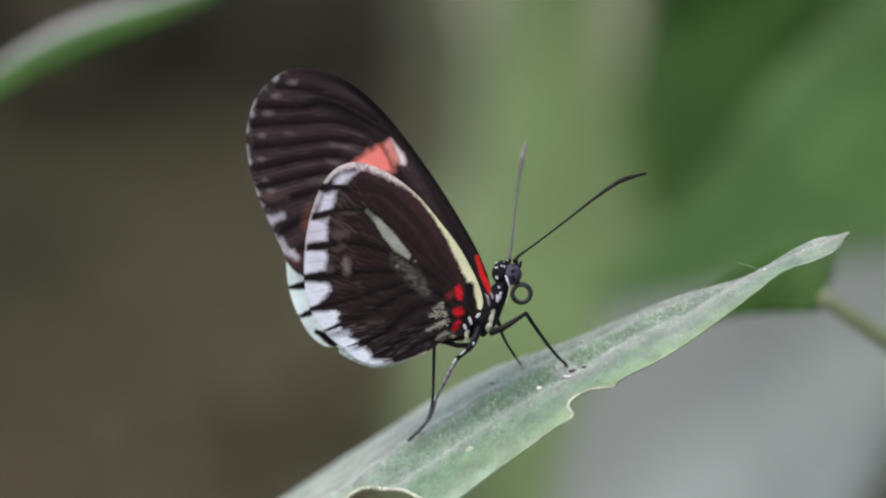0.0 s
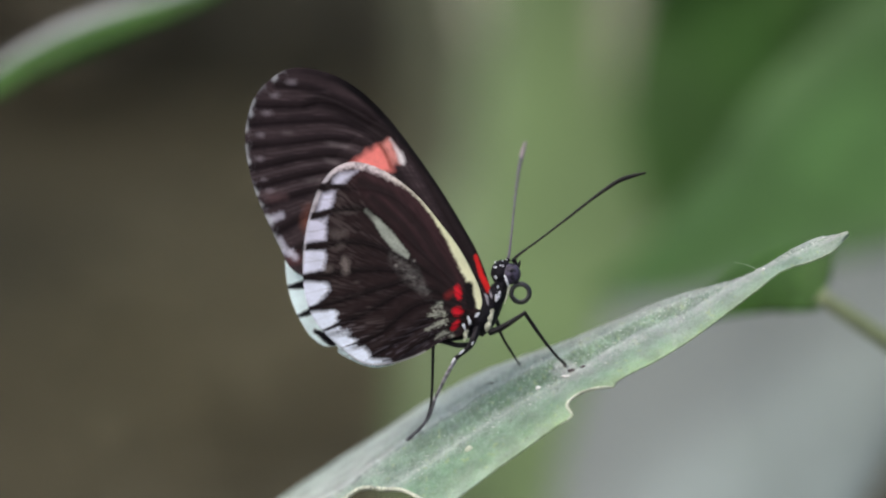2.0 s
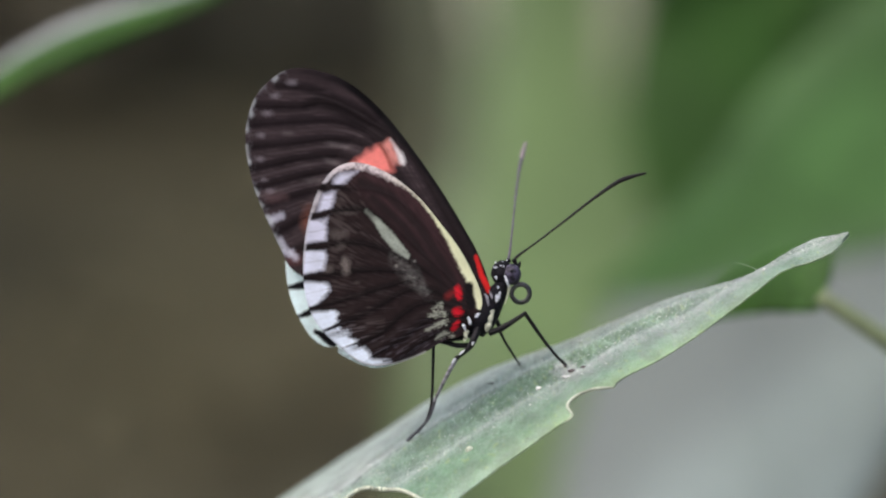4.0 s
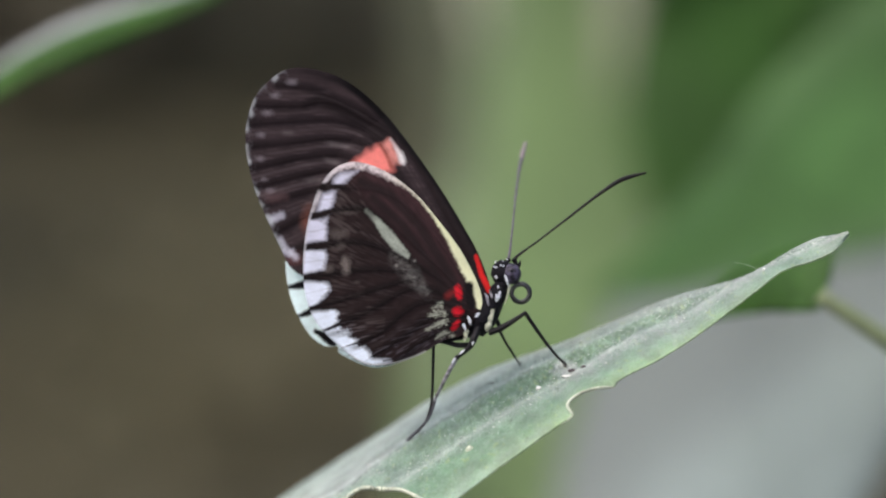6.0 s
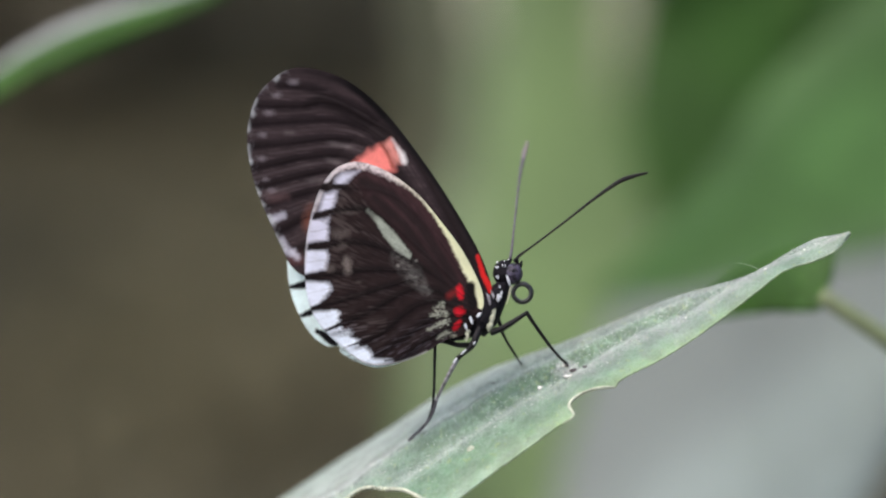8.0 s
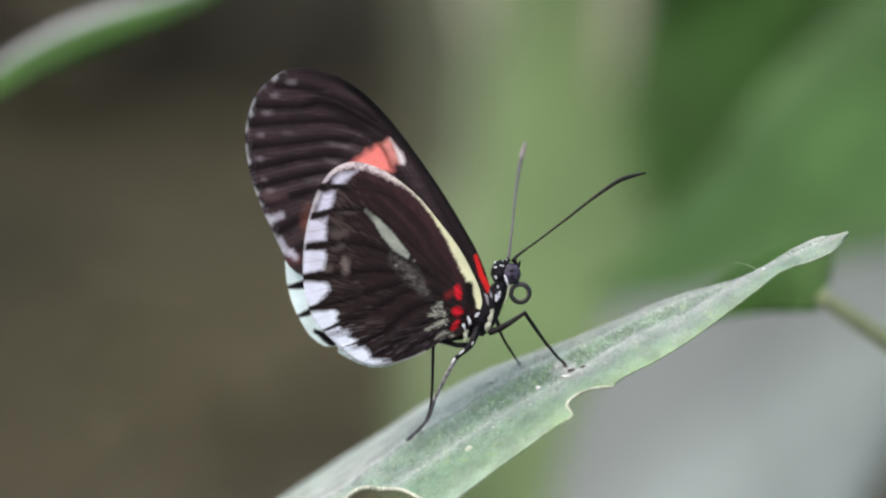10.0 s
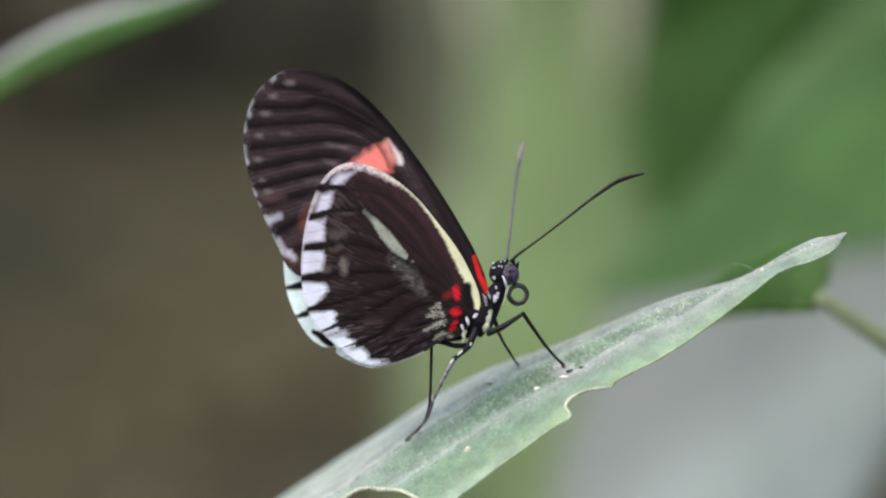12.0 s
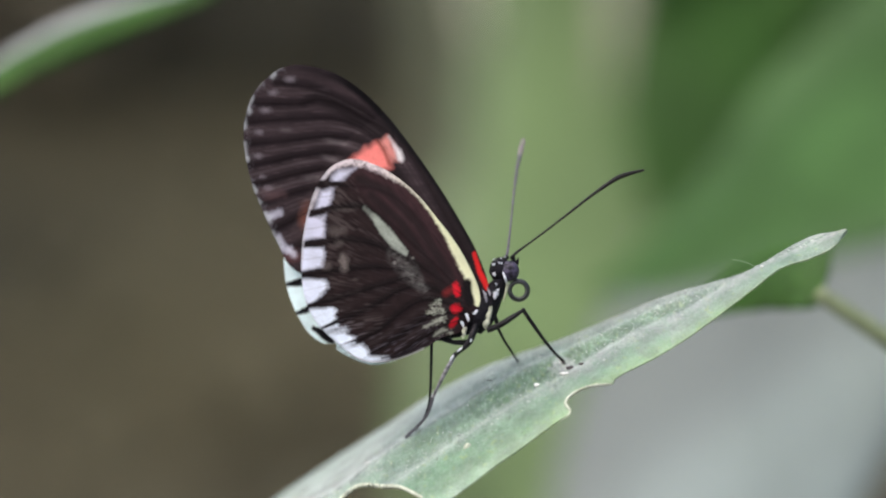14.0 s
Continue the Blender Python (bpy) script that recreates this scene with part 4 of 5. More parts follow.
def hind_pigment(p, edge, share, veins, upper=False):
    n1, n2, n3 = speckle(p, 0.16, 11), speckle(p, 0.6, 12), speckle(p, 2.2, 13)
    away = p - np.array((4.71, -7.43))
    ray = np.c_[np.arctan2(away[:, 1], -away[:, 0]) * 14, np.linalg.norm(away, axis=1) / 9]
    nf, ng = speckle(ray, 0.13, 14), speckle(ray, 0.5, 15)
    col = DARK * (0.7 + 0.6 * n1[:, None]) * (0.8 + 0.4 * n3[:, None])
    if upper:
        # the inner side: a mint-white border cut by black wedges
        col = blend(col, fall(edge, 2.6, 0.2) * (share > 0.50) * (share < 0.92) * np.where(share > 0.70, 0.7 + 0.3 * (nf > 0.45), 1), (0.78, 0.93, 0.96))
        for a, b, r in (((-19.71, -4.86), (-17.07, -4.43), 0.55), ((-18.43, -8.57), (-16.00, -7.64), 0.5), ((-16.14, -10.36), (-14.00, -11.50), 0.72)):
            d, t = off_line(p, [a, b])
            col = blend(col, fall(d + 0.15 * (n1 - 0.5), r * (0.25 + 0.75 * t), 0.18), (0.006, 0.005, 0.007))
        line = fall(np.abs(edge - 0.75), 0.10, 0.15) * (share > 0.72) * (share < 0.84)
        return blend(col, line * 0.6, (0.05, 0.045, 0.05))
    gap, split = between(p, veins)
    col = blend(col, np.clip((gap - 0.2) / 0.6, 0, 1) * (0.3 + 0.5 * n2 + 0.3 * nf), (0.042, 0.025, 0.026))
    col = blend(col, np.clip((nf * ng - 0.42) * 2.2, 0, 0.55), (0.095, 0.073, 0.076))
    smoke = fall(split, 0.1, 0.8) * fall(edge, 3.0, 3.2) * np.clip(edge - 1.5, 0, 1) * (0.3 + 0.7 * ng) * (share > 0.4)
    col = blend(col, smoke * 0.42, (0.105, 0.082, 0.082))
    fray = np.clip((nf - 0.48) * 3.2, 0, 1) * fall(edge, 4.5, 4.5) * np.clip((edge - 1.2) / 1.5, 0, 1) * (share > 0.36) * (share < 0.8) * (0.35 + 0.65 * ng)
    col = blend(col, fray * 0.6, (0.135, 0.105, 0.100))
    col = blend(col, fall(gap, 0.06, 0.34) * 0.6, (0.012, 0.0085, 0.009))
    pale = np.clip((nf - 0.60) * 4, 0, 1) * fall(edge, 2.2, 2.6) * (share > 0.68) * (share < 0.92)
    col = blend(col, pale * 0.26, (0.32, 0.285, 0.36))
    # warm brown cell in front of the pale ray, blacker field behind it
    side = (p[:, 0] + 9.57) * 0.72 + (p[:, 1] - 4.64) * 0.69
    col = col * np.where(side > 0, 0.55, 0.55)[:, None]
    col = blend(col, np.clip(side / 3, 0, 1) * (0.45 + 0.4 * nf), (0.049, 0.0232, 0.0268))
    for line, w in (([(-10.29, 8.50), (-6.71, 6.86), (-3.14, 3.07), (0.43, -2.50), (2.21, -6.36)], 0.5), ([(-8.86, 6.50), (-4.93, 2.93), (-1.00, -2.79), (1.14, -7.07)], 0.3)):
        d = off_line(p, line)[0]
        col = blend(col, fall(d, w * 0.6, 0.6) * 0.8, (0.015, 0.010, 0.011))
    # white blocks round the margin, cut by the veins
    ragged = (0.2 * (n1 - 0.5) + 0.08 * (nf - 0.5) + 0.35 * (ng - 0.5) - 0.14) * np.clip((edge - 0.5) / 1.2, 0, 1)
    for i, outline in enumerate(BLOCKS):
        low = np.clip((i - 2) / 3, 0, 1)
        full = patch(p, outline, 0.7 if i < 6 else 0.85, ragged * (1 + 0.8 * low))
        cut = np.interp(i, [0, 3, 5, 6, 7], [0.22, 0.26, 0.05, -0.1, -0.2]) + np.interp(i, [0, 4, 7], [0.0, 0.05, 0.06]) * np.clip(edge, 0, 3)
        full = full * np.clip((gap + 0.15 * (n1 - 0.5) - cut) / 0.24, 0, 1)
        seam = fall(split, 0.02, 0.22) * (0.30 - 0.18 * low) + np.clip((0.4 - nf) * 2, 0, 1) * (0.28 if i == 0 else 0.10)
        tone = np.array((0.60, 0.60, 0.73)) * (1 - low) + np.array((0.80, 0.87, 1.0)) * low
        col = blend(col, full * (1 - seam), tone)
    # a pale line outside the upper blocks
    line = fall(edge + 0.2 * (n1 - 0.5), 0.36, 0.3) * (share > 0.35) * (share < 0.47) * np.clip((gap - 0.35) / 0.35, 0, 1)
    col = blend(col, line * (0.45 + 0.5 * n2), (0.62, 0.58, 0.62))
    line = fall(edge, 0.16, 0.2) * (share > 0.47) * (share < 0.56)
    col = blend(col, line * 0.5, (0.60, 0.58, 0.64))
    # cream band along the leading edge, rosy and frayed towards its end
    wide = np.interp(share, [0.0, 0.03, 0.08, 0.11, 0.135, 0.16, 0.19, 0.23, 0.26, 0.29, 0.33, 0.37, 0.39], [0.45, 1.05, 1.05, 0.85, 0.56, 0.30, 0.12, 0.04, 0.14, 0.38, 0.48, 0.32, 0.08])
    band = fall(edge + 0.22 * (n1 - 0.5) + 0.16 * (n2 - 0.5), wide, 0.32 + 0.3 * np.clip((share - 0.22) / 0.08, 0, 1)) * (share < 0.40)
    s = np.clip((share - 0.17) / 0.14, 0, 1)
    tint = np.outer(1 - s, (0.66, 0.67, 0.45)) + np.outer(s, (0.70, 0.61, 0.63))
    band = band * (1 - s * (0.25 * np.clip((n2 - 0.4) * 3, 0, 1) + 0.45 * np.clip((n1 - 0.35) * 2, 0, 1)))
    col = col * (1 - band[:, None]) + tint * band[:, None]
    # black root beside the band
    d = off_line(p, [(3.29, -4.64), (3.36, -5.93), (3.57, -7.07)])[0]
    col = blend(col, fall(d + 0.2 * (n1 - 0.5), 0.38, 0.3), (0.008, 0.006, 0.007))
    # pale ray
    d, t = off_line(p, [(-9.71, 4.86), (-8.57, 3.79), (-7.29, 2.14), (-5.86, 0.43), (-4.57, -0.79)])
    body = 0.52 * np.interp(t, [0, 0.15, 0.5, 0.8, 1.0], [0.1, 0.3, 1.0, 0.9, 0.4])
    col = blend(col, fall(d + 0.22 * (n1 - 0.5), body, 0.32) * (0.55 + 0.25 * nf + 0.25 * n1) * np.clip(t * 4, 0.45, 1), (0.36, 0.40, 0.345))
    # scattered grey scales that run on to the root
    d, t = off_line(p, [(-5.86, -1.07), (-4.43, -2.79), (-2.57, -5.07), (-1.14, -6.71), (-0.43, -8.50), (0.43, -10.21)])
    grey = np.clip(1.25 - d / np.interp(t, [0, 0.25, 0.5, 0.7, 1.0], [1.1, 1.3, 0.7, 0.7, 0.6]), 0, 1) * np.clip((0.3 * speckle(p, 0.13, 16) + 0.35 * speckle(p, 0.3, 17) + 0.5 * n2 + 0.3 * nf - 0.40) * 1.05, 0, 1)
    grey = grey * np.where(t > 0.55, 0.32 * np.clip((nf - 0.5) * 4.5, 0, 1), 1)
    col = blend(col, grey * 0.72, (0.205, 0.200, 0.192))
    for c, r in (((-3.57, -1.43), 0.10), ((-5.93, -2.07), 0.14)):
        d = np.hypot(p[:, 0] - c[0], p[:, 1] - c[1]) + 0.15 * (n1 - 0.5)
        col = blend(col, fall(d, r * 0.6, 0.2) * 0.4, (0.36, 0.34, 0.32))
    for line, r in (([(-2.00, -10.14), (0.14, -9.21)], 0.13), ([(-1.29, -7.50), (-0.29, -7.07)], 0.05), ([(-1.14, -8.64), (0.29, -8.21)], 0.05), ([(-1.00, -9.50), (0.43, -9.07)], 0.04), ([(-0.57, -11.14), (0.21, -10.64), (1.07, -10.86)], 0.22), ([(-1.57, -8.29), (-0.29, -7.86)], 0.12), ([(-0.29, -6.93), (0.14, -8.36)], 0.12)):
        d = off_line(p, line)[0]
        col = blend(col, fall(d + 0.4 * (n1 - 0.5) + 0.5 * (nf - 0.5), r * 0.7, 0.25) * 0.62, (0.40, 0.42, 0.35))
    # faint worn marks
    for c, a, b, full in (((-12.29, -2.00), 0.75, 1.35, 1.0), ((-12.93, 0.36), 0.75, 0.6, 0.35), ((-13.43, 1.93), 1.3, 0.8, 0.4), ((-12.14, 2.07), 0.5, 0.9, 0.25), ((-14.57, -2.36), 0.8, 0.7, 0.45), ((-10.86, -4.21), 0.5, 0.25, 0.25), ((-12.07, 4.57), 1.5, 0.35, 0.3)):
        d = np.hypot((p[:, 0] - c[0]) / a, (p[:, 1] - c[1]) / b) + 0.4 * (n2 - 0.5) + 0.3 * (nf - 0.5)
        col = blend(col, fall(d, 0.35, 0.75) * full * (0.6 + 0.5 * n1), (0.165, 0.140, 0.130))
    # three red spots
    for c, a, b, lean, full in (((1.93, -5.43), 0.50, 0.98, 0.12, 1.0), ((1.86, -7.86), 0.70, 0.62, 0.0, 1.0), ((1.57, -9.64), 0.46, 0.72, -0.5, 0.72)):
        dx, dy = p[:, 0] - c[0], p[:, 1] - c[1]
        d = np.hypot((dx + lean * dy) / a, dy / b) + 0.35 * (n1 - 0.5)
        col = blend(col, fall(d, 0.6, 0.65) * full, (0.56, 0.011, 0.024))
    d = off_line(p, [(0.57, -5.93), (1.57, -5.21)])[0]
    col = blend(col, fall(d, 0.1, 0.6) * 0.25, (0.45, 0.03, 0.03))
    # fine dark lines just inside the lower edge
    line = fall(np.abs(edge - 0.42 - 0.2 * n3), 0.05, 0.16) * (share > 0.80) * (share < 0.95)
    col = blend(col, line * 0.8, (0.016, 0.012, 0.015))
    line = fall(edge, 0.10, 0.16) * (share > 0.74) * (share < 0.88)
    return blend(col, line * 0.6, (0.50, 0.50, 0.50))


def wing(name, outline, centre, veins, pigment, root, tip_gap, root_gap, fine, label, upper=False, grow=1.0, turn_=0.0):
    """A wing in the plane of the closed wings: a thin corrugated blade with raised veins."""
    rot = np.array(((math.cos(turn_), -math.sin(turn_)), (math.sin(turn_), math.cos(turn_))))
    root = np.array(root)
    put = lambda q: root + ((np.asarray(q, float) - root) @ rot.T) * grow
    ring_n, rad_n = fine
    border = smooth_line(put(outline), ring_n, closed=True)
    c = put([centre])[0]
    r = np.linspace(0, 1, rad_n + 1) ** 0.75
    pts = c + r[:, None, None] * (border - c)[None]
    p = pts.reshape(-1, 2)
    vs = [smooth_line(put(v), 24) for v in veins]
    edge = off_line(p, np.vstack((border, border[:1])))[0]
    share = np.tile(np.linspace(0, 1, ring_n, endpoint=False), rad_n + 1)
    col = pigment(p, edge, share, vs, True) if upper else pigment(p, edge, share, vs)
    gap = np.min([off_line(p, v)[0] for v in vs], axis=0)
    # depth of the blade: the closed wings lean away towards their tips, ridged at the veins
    far = np.clip(np.linalg.norm(p - root, axis=1) / 26, 0, 1)
    y = root_gap * (1 - far) + tip_gap * far
    sign = -1 if root_gap < 0 else 1
    y = y + sign * (0.05 * np.exp(-(gap / 0.25) ** 2) + 0.10 * (speckle(p, 3.0, 21) - 0.5) + 0.05 * (speckle(p, 1.0, 22) - 0.5) * (edge < 1.2))
    away = 1 + y / 500
    xyz = np.c_[p[:, 0] * away, y, p[:, 1] * away]
    i, j = np.meshgrid(np.arange(rad_n), np.arange(ring_n), indexing="ij")
    j2 = (j + 1) % ring_n
    faces = np.stack((i * ring_n + j, (i + 1) * ring_n + j, (i + 1) * ring_n + j2, i * ring_n + j2), -1).reshape(-1, 4)
    ob = part(name, (out(xyz), faces), M_WING, butterfly, label, colours=col, solid=0.00006)
    for v in vs:
        f = np.clip(np.linalg.norm(v - root, axis=1) / 26, 0, 1)
        depth = root_gap * (1 - f) + tip_gap * f + sign * 0.05
        line = np.c_[v[:, 0] * (1 + depth / 500), depth, v[:, 1] * (1 + depth / 500)][2:-1]
        part("vein", at(tube(line, [0.05, 0.04, 0.03], 6, 26)), M_VEIN, ob)
    return ob


wing("forewing", FORE, (-11.71, 7.93), FORE_VEINS, fore_pigment, (5.86, -5.64), 5.0, -1.4, (800, 150), "dark brown forewing with a red bar and white fringe")
wing("hindwing", HIND, (-6.71, -2.07), HIND_VEINS, hind_pigment, (5.07, -7.79), 2.2, -2.0, (800, 150),
     "dark hindwing with white margin blocks, cream band and red spots")
wing("forewing", FORE, (-11.71, 7.93), FORE_VEINS, fore_pigment, (5.86, -5.64), 6.4, 1.4, (300, 50), "dark brown forewing", grow=0.985, turn_=0.012)
wing("hindwing", HIND_OTHER, (-6.71, -2.07), HIND_VEINS, hind_pigment, (5.07, -7.79), 7.2, 2.0, (500, 90), "hindwing showing its mint-white inner margin",
     upper=True)


def build_body():
    b = butterfly
    thorax = part("thorax", at(tube([(7.86, 0, -3.79), (7.07, 0, -5.21), (5.93, 0, -7.07), (4.93, 0, -8.93), (4.21, 0, -10.79)], [0.7, 1.2, 1.65, 1.75, 0.9], 20, 30, flat=1.25, rough=0.12)),
                  M_BLACK, b, "black thorax with pale stripes")
    part("abdomen", at(tube([(4.43, 0, -8.93), (2.22, 0.9, -10.29), (-1.00, 1.8, -10.79), (-4.93, 2.3, -10.50), (-8.15, 2.9, -9.58)], [1.5, 1.15, 1.05, 0.9, 0.3], 16, 40, rough=0.1)),
         M_BLACK, b)
    # pale flank stripes and spots, each a low pad of scales
    tuft = random.Random(9)

    def pad(points, radii, mat):
        """A tuft of short overlapping scales along a line."""
        c = smooth_line(points, 40)
        r = np.interp(np.linspace(0, 1, 40), np.linspace(0, 1, len(radii)), radii)
        way = c[-1] - c[0]
        way /= np.linalg.norm(way)
        bits = []
        for _ in range(int(16 + 34 * np.linalg.norm(c[-1] - c[0]))):
            i = tuft.randrange(40)
            q = c[i] + np.array((tuft.uniform(-0.9, 0.9) * r[i], tuft.uniform(-0.10, 0.04), tuft.uniform(-0.8, 0.8) * r[i]))
            d = way * tuft.uniform(0.07, 0.17) + np.array([tuft.gauss(0, 0.07) for _ in range(3)])
            w = tuft.uniform(0.05, 0.11)
            bits.append(tube([q - d, q, q + d], [w * 0.4, w, w * 0.25], 5, 5, flat=0.4))
        part("scale_tuft", at(merged(bits)), mat, thorax)
    for line, r in (([(6.45, -1.75, -6.9), (6.1, -1.9, -8.0), (5.85, -1.85, -9.0)], [0.06, 0.34, 0.36]), ([(6.0, -1.75, -8.8), (5.65, -1.7, -9.7), (5.6, -1.4, -10.4)], [0.2, 0.46, 0.18])):
        part("pale_patch", at(tube(line, r, 14, 24, flat=0.5, rough=0.35)), M_PALEHAIR, thorax, "cream flank patch")
    pad([(6.98, -1.6, -5.62), (6.69, -1.85, -6.48)], [0.3, 0.28, 0.1], M_WHITE)
    pad([(4.50, -2.1, -8.10), (4.10, -2.1, -8.50)], [0.08, 0.18, 0.06], M_WHITE)
    pad([(3.20, -2.05, -8.61), (3.34, -2.1, -8.96), (3.41, -2.05, -9.39)], [0.06, 0.14, 0.14, 0.06], M_WHITE)
    pad([(2.55, -2.05, -9.55), (2.75, -2.05, -10.0)], [0.07, 0.16, 0.07], M_WHITE)
    pad([(4.13, -1.75, -11.10), (3.92, -1.6, -11.89)], [0.05, 0.22, 0.06], M_WHITE)
    pad([(5.27, -1.8, -5.62), (5.55, -1.95, -6.19), (5.69, -2.05, -7.04)], [0.03, 0.12, 0.03], M_GREYLEG)
    pad([(5.84, -1.7, -5.27), (6.19, -1.9, -6.12)], [0.03, 0.1, 0.03], M_GREYLEG)
    pad([(3.13, -1.7, -10.32), (2.85, -1.7, -10.89), (2.71, -1.6, -11.46)], [0.30, 0.26, 0.04], M_PALEHAIR)
    # hairs
    rng = random.Random(4)
    hairs = []
    for _ in range(130):
        t = rng.random()
        c = np.array((7.29, 0, -4.43)) * (1 - t) + np.array((3.86, 0, -10.50)) * t
        a = rng.uniform(0, 2 * math.pi)
        d = np.array((math.cos(a) * 0.85, -abs(math.sin(a)) if rng.random() < 0.8 else math.sin(a), math.cos(a) * 0.5))
        r = 1.2 + 0.6 * math.sin(math.pi * min(1, t + 0.2))
        s = c + d * r
        e = s + d * rng.uniform(0.25, 0.6) + np.array((-0.1, 0, -0.3)) * rng.random()
        hairs.append(tube([s, 0.5 * (s + e) + (0, 0, 0.03), e], [0.035, 0.028, 0.008], 4, 4))
    part("hair", at(merged(hairs)), M_BLACK, thorax, "short black hairs")

    head = part("head", at(ball((7.50, 0, -3.00), (1.45, 1.5, 1.6), lump=0.08)), M_BLACK, b, "black head dotted white")
    part("eye", at(ball((8.63, -0.75, -3.14), (1.22, 1.0, 1.3))), M_EYE, head, "round dark violet compound eye")
    part("eye", at(ball((8.66, 0.75, -3.08), (1.2, 1.0, 1.3))), M_EYE, head)
    for c, r in (((8.62, -1.68, -2.80), 0.2), ((9.12, -1.52, -3.25), 0.17), ((8.30, -1.60, -3.42), 0.15), ((8.85, -1.55, -3.80), 0.13)):
        part("eye_spot", at(ball(c, (r, 0.08, r * 1.15), 6, 10, lump=0.3)), M_BLACK, head, "dark fleck of the eye")
    for c, a in (((6.63, -1.25, -3.56), (0.26, 0.1, 0.28)), ((6.56, -0.8, -1.64), (0.15, 0.1, 0.13)), ((7.27, -1.3, -2.07), (0.14, 0.1, 0.2)), ((6.56, -1.2, -2.28), (0.28, 0.1, 0.11)),
                 ((6.91, -1.3, -4.77), (0.15, 0.12, 0.18)), ((7.56, -1, -1.50), (0.1, 0.1, 0.1)), ((8.06, -0.9, -1.35), (0.09, 0.09, 0.08)), ((7.62, -1.4, -2.14), (0.14, 0.1, 0.16))):
        flecks = []
        for _ in range(9):
            q = np.array(c) + np.array([tuft.uniform(-0.62, 0.62) * k for k in a])
            d = np.array((tuft.uniform(-0.05, 0.05), 0, -tuft.uniform(0.5, 0.9) * max(a)))
            flecks.append(tube([q - d * 0.5, q, q + d * 0.5], [0.03, 0.085, 0.02], 5, 5, flat=0.6))
        part("white_spot", at(merged(flecks)), M_WHITE, head)
    part("white_spot", at(tube([(7.76, -1.55, -3.28), (8.05, -1.6, -3.99), (8.26, -1.35, -4.70)], [0.08, 0.17, 0.1], 8, 10, flat=0.6)), M_WHITE, head, "white line below the eye")
    part("palp", at(tube([(8.85, -0.6, -2.64), (9.49, -0.5, -2.14), (9.78, -0.4, -1.43)], [0.34, 0.3, 0.06], 10, 14)), M_BLACK, b)
    part("palp", at(tube([(8.87, 0.5, -2.36), (9.15, 0.5, -1.93), (9.30, 0.6, -1.36)], [0.3, 0.28, 0.06], 10, 14)), M_BLACK, b)
    part("throat", at(tube([(8.42, -0.6, -4.57), (8.13, -0.7, -5.78), (7.78, -0.6, -6.92)], [0.22, 0.10, 0.05], 8, 12)), M_CREAM, b, "thin cream throat line")

    near = part("antenna", at(tube([(8.92, -0.5, -1.50), (9.49, -0.5, -0.78), (11.84, -0.7, 0.93), (15.40, -0.8, 3.64), (18.98, -0.6, 6.42), (21.99, -0.3, 8.49), (23.86, 0, 9.21), (25.66, 0.3, 9.65)],
                                   [0.22, 0.13, 0.13, 0.14, 0.16, 0.18, 0.26, 0.30, 0.14], 10, 70)), M_ANT, b, "long thin black antenna")
    part("socket", at(ball((8.99, -0.5, -1.43), (0.34, 0.34, 0.3), 8, 10)), M_BLACK, near)
    far = part("antenna", at(tube([(8.22, 0.5, -1.43), (8.45, 1.5, -0.29), (8.86, 4.5, 2.95), (9.32, 9.5, 6.62), (9.83, 13.5, 9.98), (10.24, 15.5, 11.86)],
                                  [0.2, 0.13, 0.13, 0.14, 0.18, 0.24], 10, 60)), M_ANTGREY, b, "antenna seen end on, greyish")
    part("club", at(tube([(10.16, 15.2, 11.48), (10.40, 16.4, 12.61), (10.79, 17.5, 13.97)], [0.24, 0.30, 0.16], 10, 14)), M_ANTTIP, far, "pale club")
    part("socket", at(ball((8.22, 0.5, -1.43), (0.34, 0.34, 0.3), 8, 10)), M_BLACK, far)

    def leg(name_points, mats, label=""):
        femur, tibia, tarsus = name_points
        top = part("leg", at(tube(femur[0], femur[1], 10, 24, rough=0.15)), mats[0], b, label)
        part("tibia", at(tube(tibia[0], tibia[1], 9, 24, rough=0.15)), mats[1], top)
        part("tarsus", at(tube(tarsus[0], tarsus[1], 8, 24, rough=0.3)), mats[2], top)
        part("ankle", at(ball(tibia[0][-1], (tibia[1][-1] * 1.3,) * 3, 8, 10)), mats[1], top)
        part("knee", at(ball(femur[0][-1], (femur[1][-1] * 1.25,) * 3, 8, 10)), mats[0], top)

    fa, fb, fc, fd = (tuple(f + np.array((0, 0, 0.08))) for f in (FOOT_A, FOOT_B, FOOT_C, FOOT_D))
    leg((([(5.84, -1.3, -10.54), (7.54, -2, -9.82), (10.31, -2.2, -8.04)], [0.42, 0.38, 0.24]),
         ([(10.31, -2.2, -8.04), (11.82, -1.5, -10.25), (13.13, -0.4, -12.06)], [0.26, 0.24, 0.20]),
         ([(13.13, -0.4, -12.06), (14.38, 0.8, -13.52), fa], [0.20, 0.17, 0.22])), (M_LEG, M_LEG, M_LEG), "black bent walking leg")
    leg((([(6.59, 1.2, -8.52), (7.03, 2, -9.61), (7.25, 2.4, -10.48)], [0.35, 0.28, 0.2]),
         ([(7.25, 2.4, -10.48), (7.98, 3, -11.93), (8.49, 3.6, -12.73)], [0.2, 0.17, 0.16]),
         ([(8.49, 3.6, -12.73), (9.15, 4.6, -13.77), fc], [0.15, 0.13, 0.15])), (M_LEG, M_LEG, M_LEG), "thin black leg on the far side")
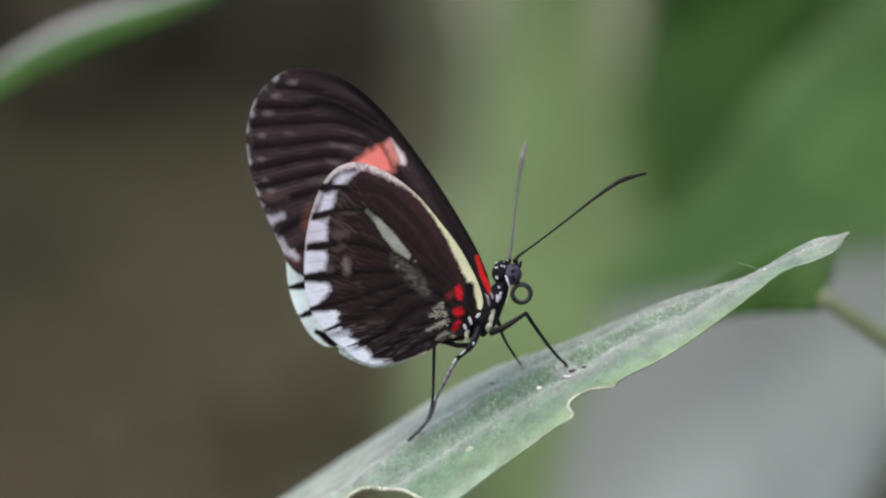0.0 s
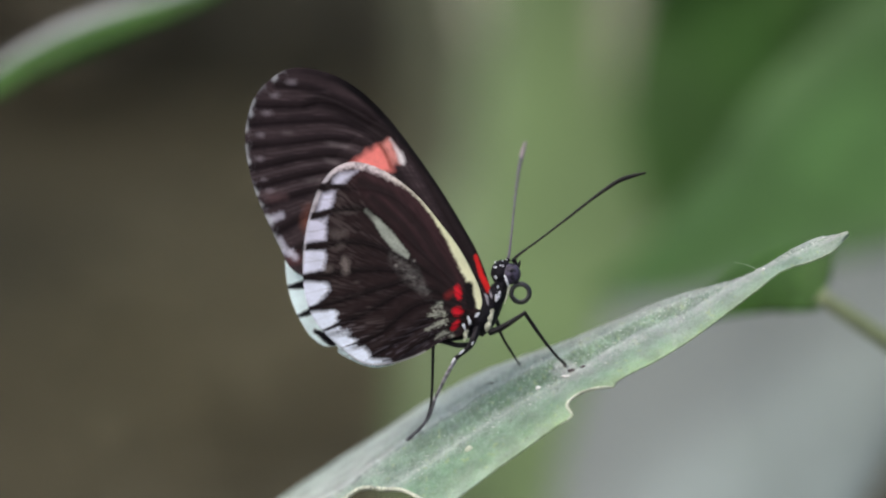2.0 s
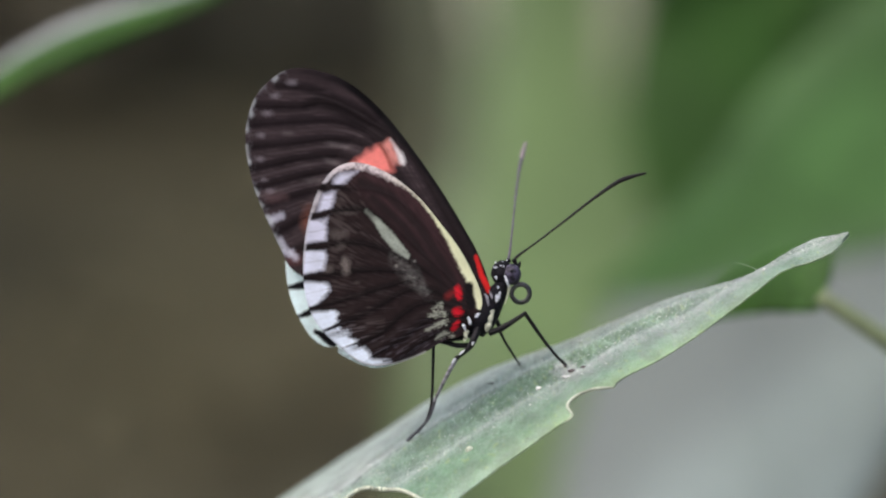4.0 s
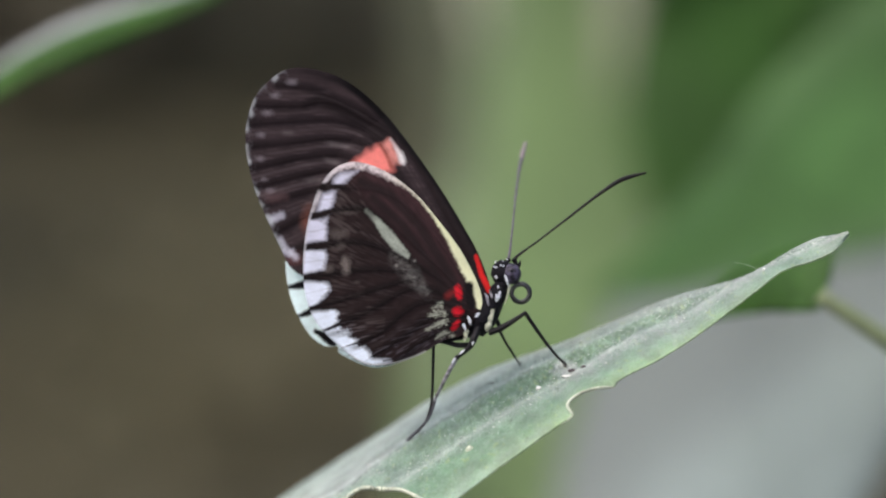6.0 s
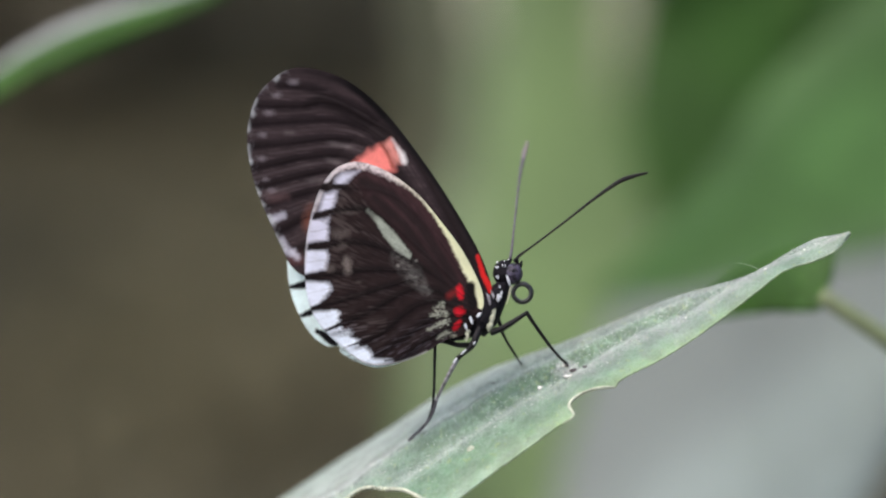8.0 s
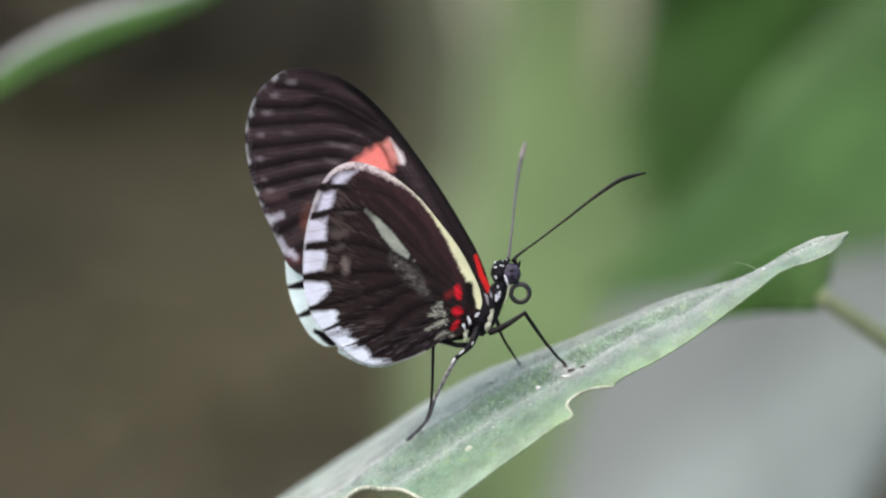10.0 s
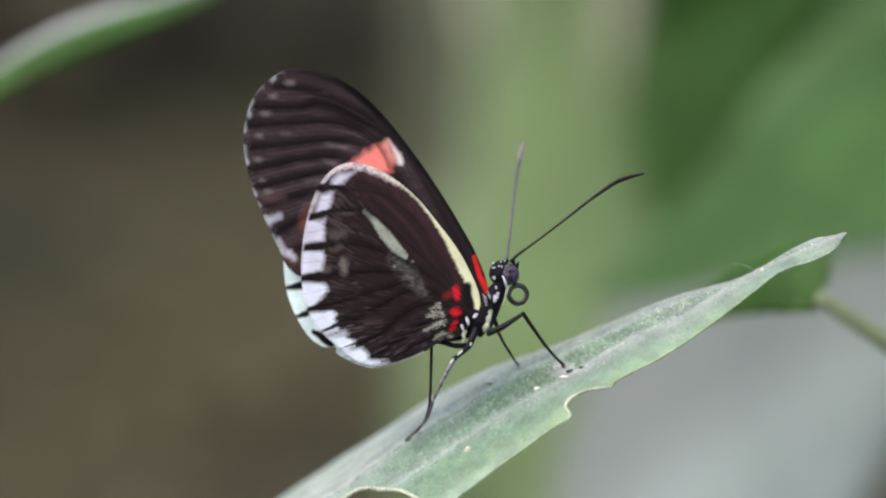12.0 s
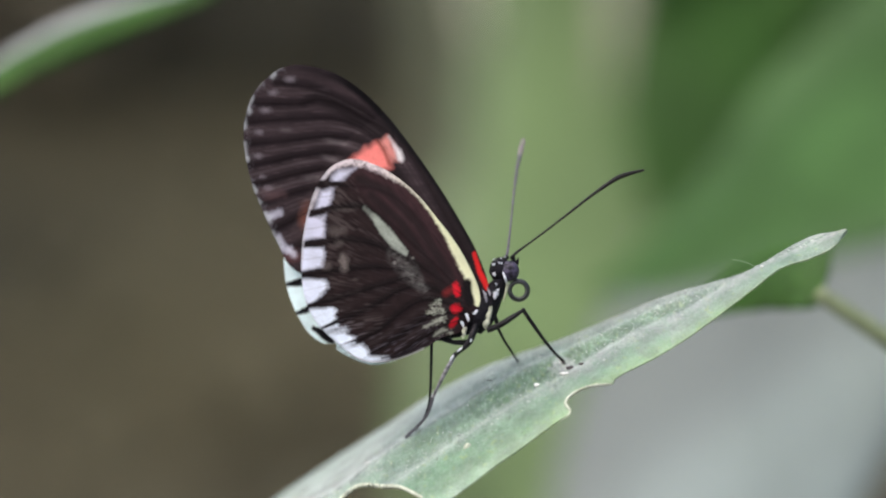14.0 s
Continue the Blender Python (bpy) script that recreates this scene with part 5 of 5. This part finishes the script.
    # grey shin and foot: highlights of a black leg put into the colour
    leg((([(4.42, -1.2, -9.90), (3.84, -1.8, -11.32), (3.27, -1.8, -12.38), (1.71, -1.4, -13.68)], [0.5, 0.45, 0.32, 0.26]),
         ([(1.71, -1.4, -13.68), (0.43, -0.4, -15.99), (-1.00, 1.5, -18.99)], [0.28, 0.25, 0.18]),
         ([(-1.00, 1.5, -18.99), (-1.94, 4, -21.67), fb], [0.2, 0.17, 0.22])), (M_LEG, M_GREYLEG, M_ANTGREY), "black leg with a highlight painted grey on its shin")
    leg((([(3.72, 0.2, -12.08), (1.86, 0.3, -12.15), (0.07, 0.4, -11.72), (-1.22, 0.6, -11.66)], [0.36, 0.34, 0.3, 0.24]),
         ([(-1.22, 0.6, -11.66), (-1.29, 1, -14.96), (-1.36, 1.8, -17.85)], [0.22, 0.2, 0.17]),
         ([(-1.36, 1.8, -17.85), (-1.58, 3, -20.05), (-2.31, 5, -22.15), fd], [0.17, 0.14, 0.12, 0.1])), (M_LEG, M_LEG, M_LEG), "thin black hind leg")

    # glints at the leg's joints, laid on as small white rods
    for pts, r in (([(2.70, -2.1, -12.66), (1.99, -1.95, -13.31)], [0.08, 0.16, 0.06]), ([(1.57, -1.75, -13.74), (1.07, -1.5, -14.39)], [0.1, 0.17, 0.06]), ([(3.84, -2.2, -11.59), (3.63, -2.2, -12.09)], [0.06, 0.16, 0.05])):
        part("pale_patch", at(tube(pts, r, 8, 8)), M_WHITE, b, "glint on the leg, modelled in white")

    # coiled tongue
    c, spiral = np.array((9.78, -0.4, -5.57)), []
    for w in np.linspace(100, 100 - 620, 40):
        k = (100 - w) / 620
        r = 1.21 - 0.18 * k
        spiral.append(c + (r * math.cos(radians(w)), 0.1 - 0.4 * k, r * math.sin(radians(w))))
    line = [np.array((8.57, -0.3, -4.21)), np.array((9.07, -0.3, -4.14))] + spiral
    pivot = out([(8.57, -0.3, -4.21)])[0]
    return part("proboscis", at(tube(line, [0.3, 0.28, 0.28, 0.25, 0.22], 10, 150)), M_COIL, b, "dark coiled proboscis", pivot=pivot)


PROBOSCIS = build_body()


# ---------------------------------------------------------------- specks on the leaf
def specks():
    rng = random.Random(7)
    bits = []
    for _ in range(1000):
        i, j = rng.randrange(242, 886), min(135, max(8, round(rng.gauss(90, 21))))
        p = LEAF[i, j]
        if math.hypot((p[0] + 7.57) / 6.0, (p[2] + 33.21) / 3.8) < 1:
            continue
        s = rng.choice((0.025, 0.03, 0.035, 0.045, 0.06, 0.09)) * rng.uniform(0.7, 1.3)
        bits.append(ball(p + np.array((0, -0.1, 0.18)), (s * rng.uniform(0.8, 1.8), s, s * 0.6), 4, 6))
    tagged(part("dust", at(merged(bits)), M_DUST), "tiny pale dust specks lying on the leaf", "dust", kind="stuff")
    for spot, a, mat in (((15.64, -16.21), (0.75, 0.4, 0.22), M_DUST), ((12.00, -17.71), (0.36, 0.3, 0.30), M_DUST), ((3.29, -25.43), (0.5, 0.3, 0.42), M_OLDSPECK), ((40.57, -2.64), (0.24, 0.2, 0.14), M_DUST)):
        p = on_leaf(*spot)
        tagged(part("white_speck", at(ball(p + np.array((0, -0.05, 0.12)), a, 8, 10, lump=0.5)), mat), "small white dropping dried on the leaf", "speck", "white specks")
    for spot, a in (((16.36, -15.43), (0.6, 0.4, 0.25)), ((17.71, -15.00), (0.36, 0.25, 0.18)), ((6.29, -17.07), (0.6, 0.35, 0.08)), ((15.43, -14.93), (0.3, 0.3, 0.15))):
        p = on_leaf(*spot)
        tagged(part("dark_speck", at(ball(p + np.array((0, -0.05, 0.12)), a, 8, 10, lump=0.5)), M_DIRT), "small dark crumb stuck on the leaf", "speck", "dark specks")
    p = np.array(on_leaf(*(40.07, -2.79)))
    tagged(part("fibre", at(tube([p, p + (-1.5, 0.5, 0.75), p + (-3.1, 1.5, 1.1)], [0.035, 0.03, 0.015], 6, 14)), M_RIB),
           "single pale plant fibre caught on the leaf edge", "fibre")


specks()


# ---------------------------------------------------------------- what moves
def motions():
    home = PROBOSCIS.matrix_basis.copy()
    # the coil shrinks back and sinks for a second and a half, then returns
    rows = [(t, home @ pose(0, 0, 0, 0, tip, turn)) for t, tip, turn in
            ((0, 0, 0), (3, 0, 0), (6.5, 0, 0), (8.2, 0, 0), (10.3, 1, 0), (10.7, 2, 2), (10.9, 4, 20), (11.1, 4, 32), (11.3, 7, 34), (11.5, 11, 32), (11.7, 9, 24), (12.0, 5, 8), (12.3, 2, 0), (14, 1, 0))]
    walk(PROBOSCIS, rows)


motions()
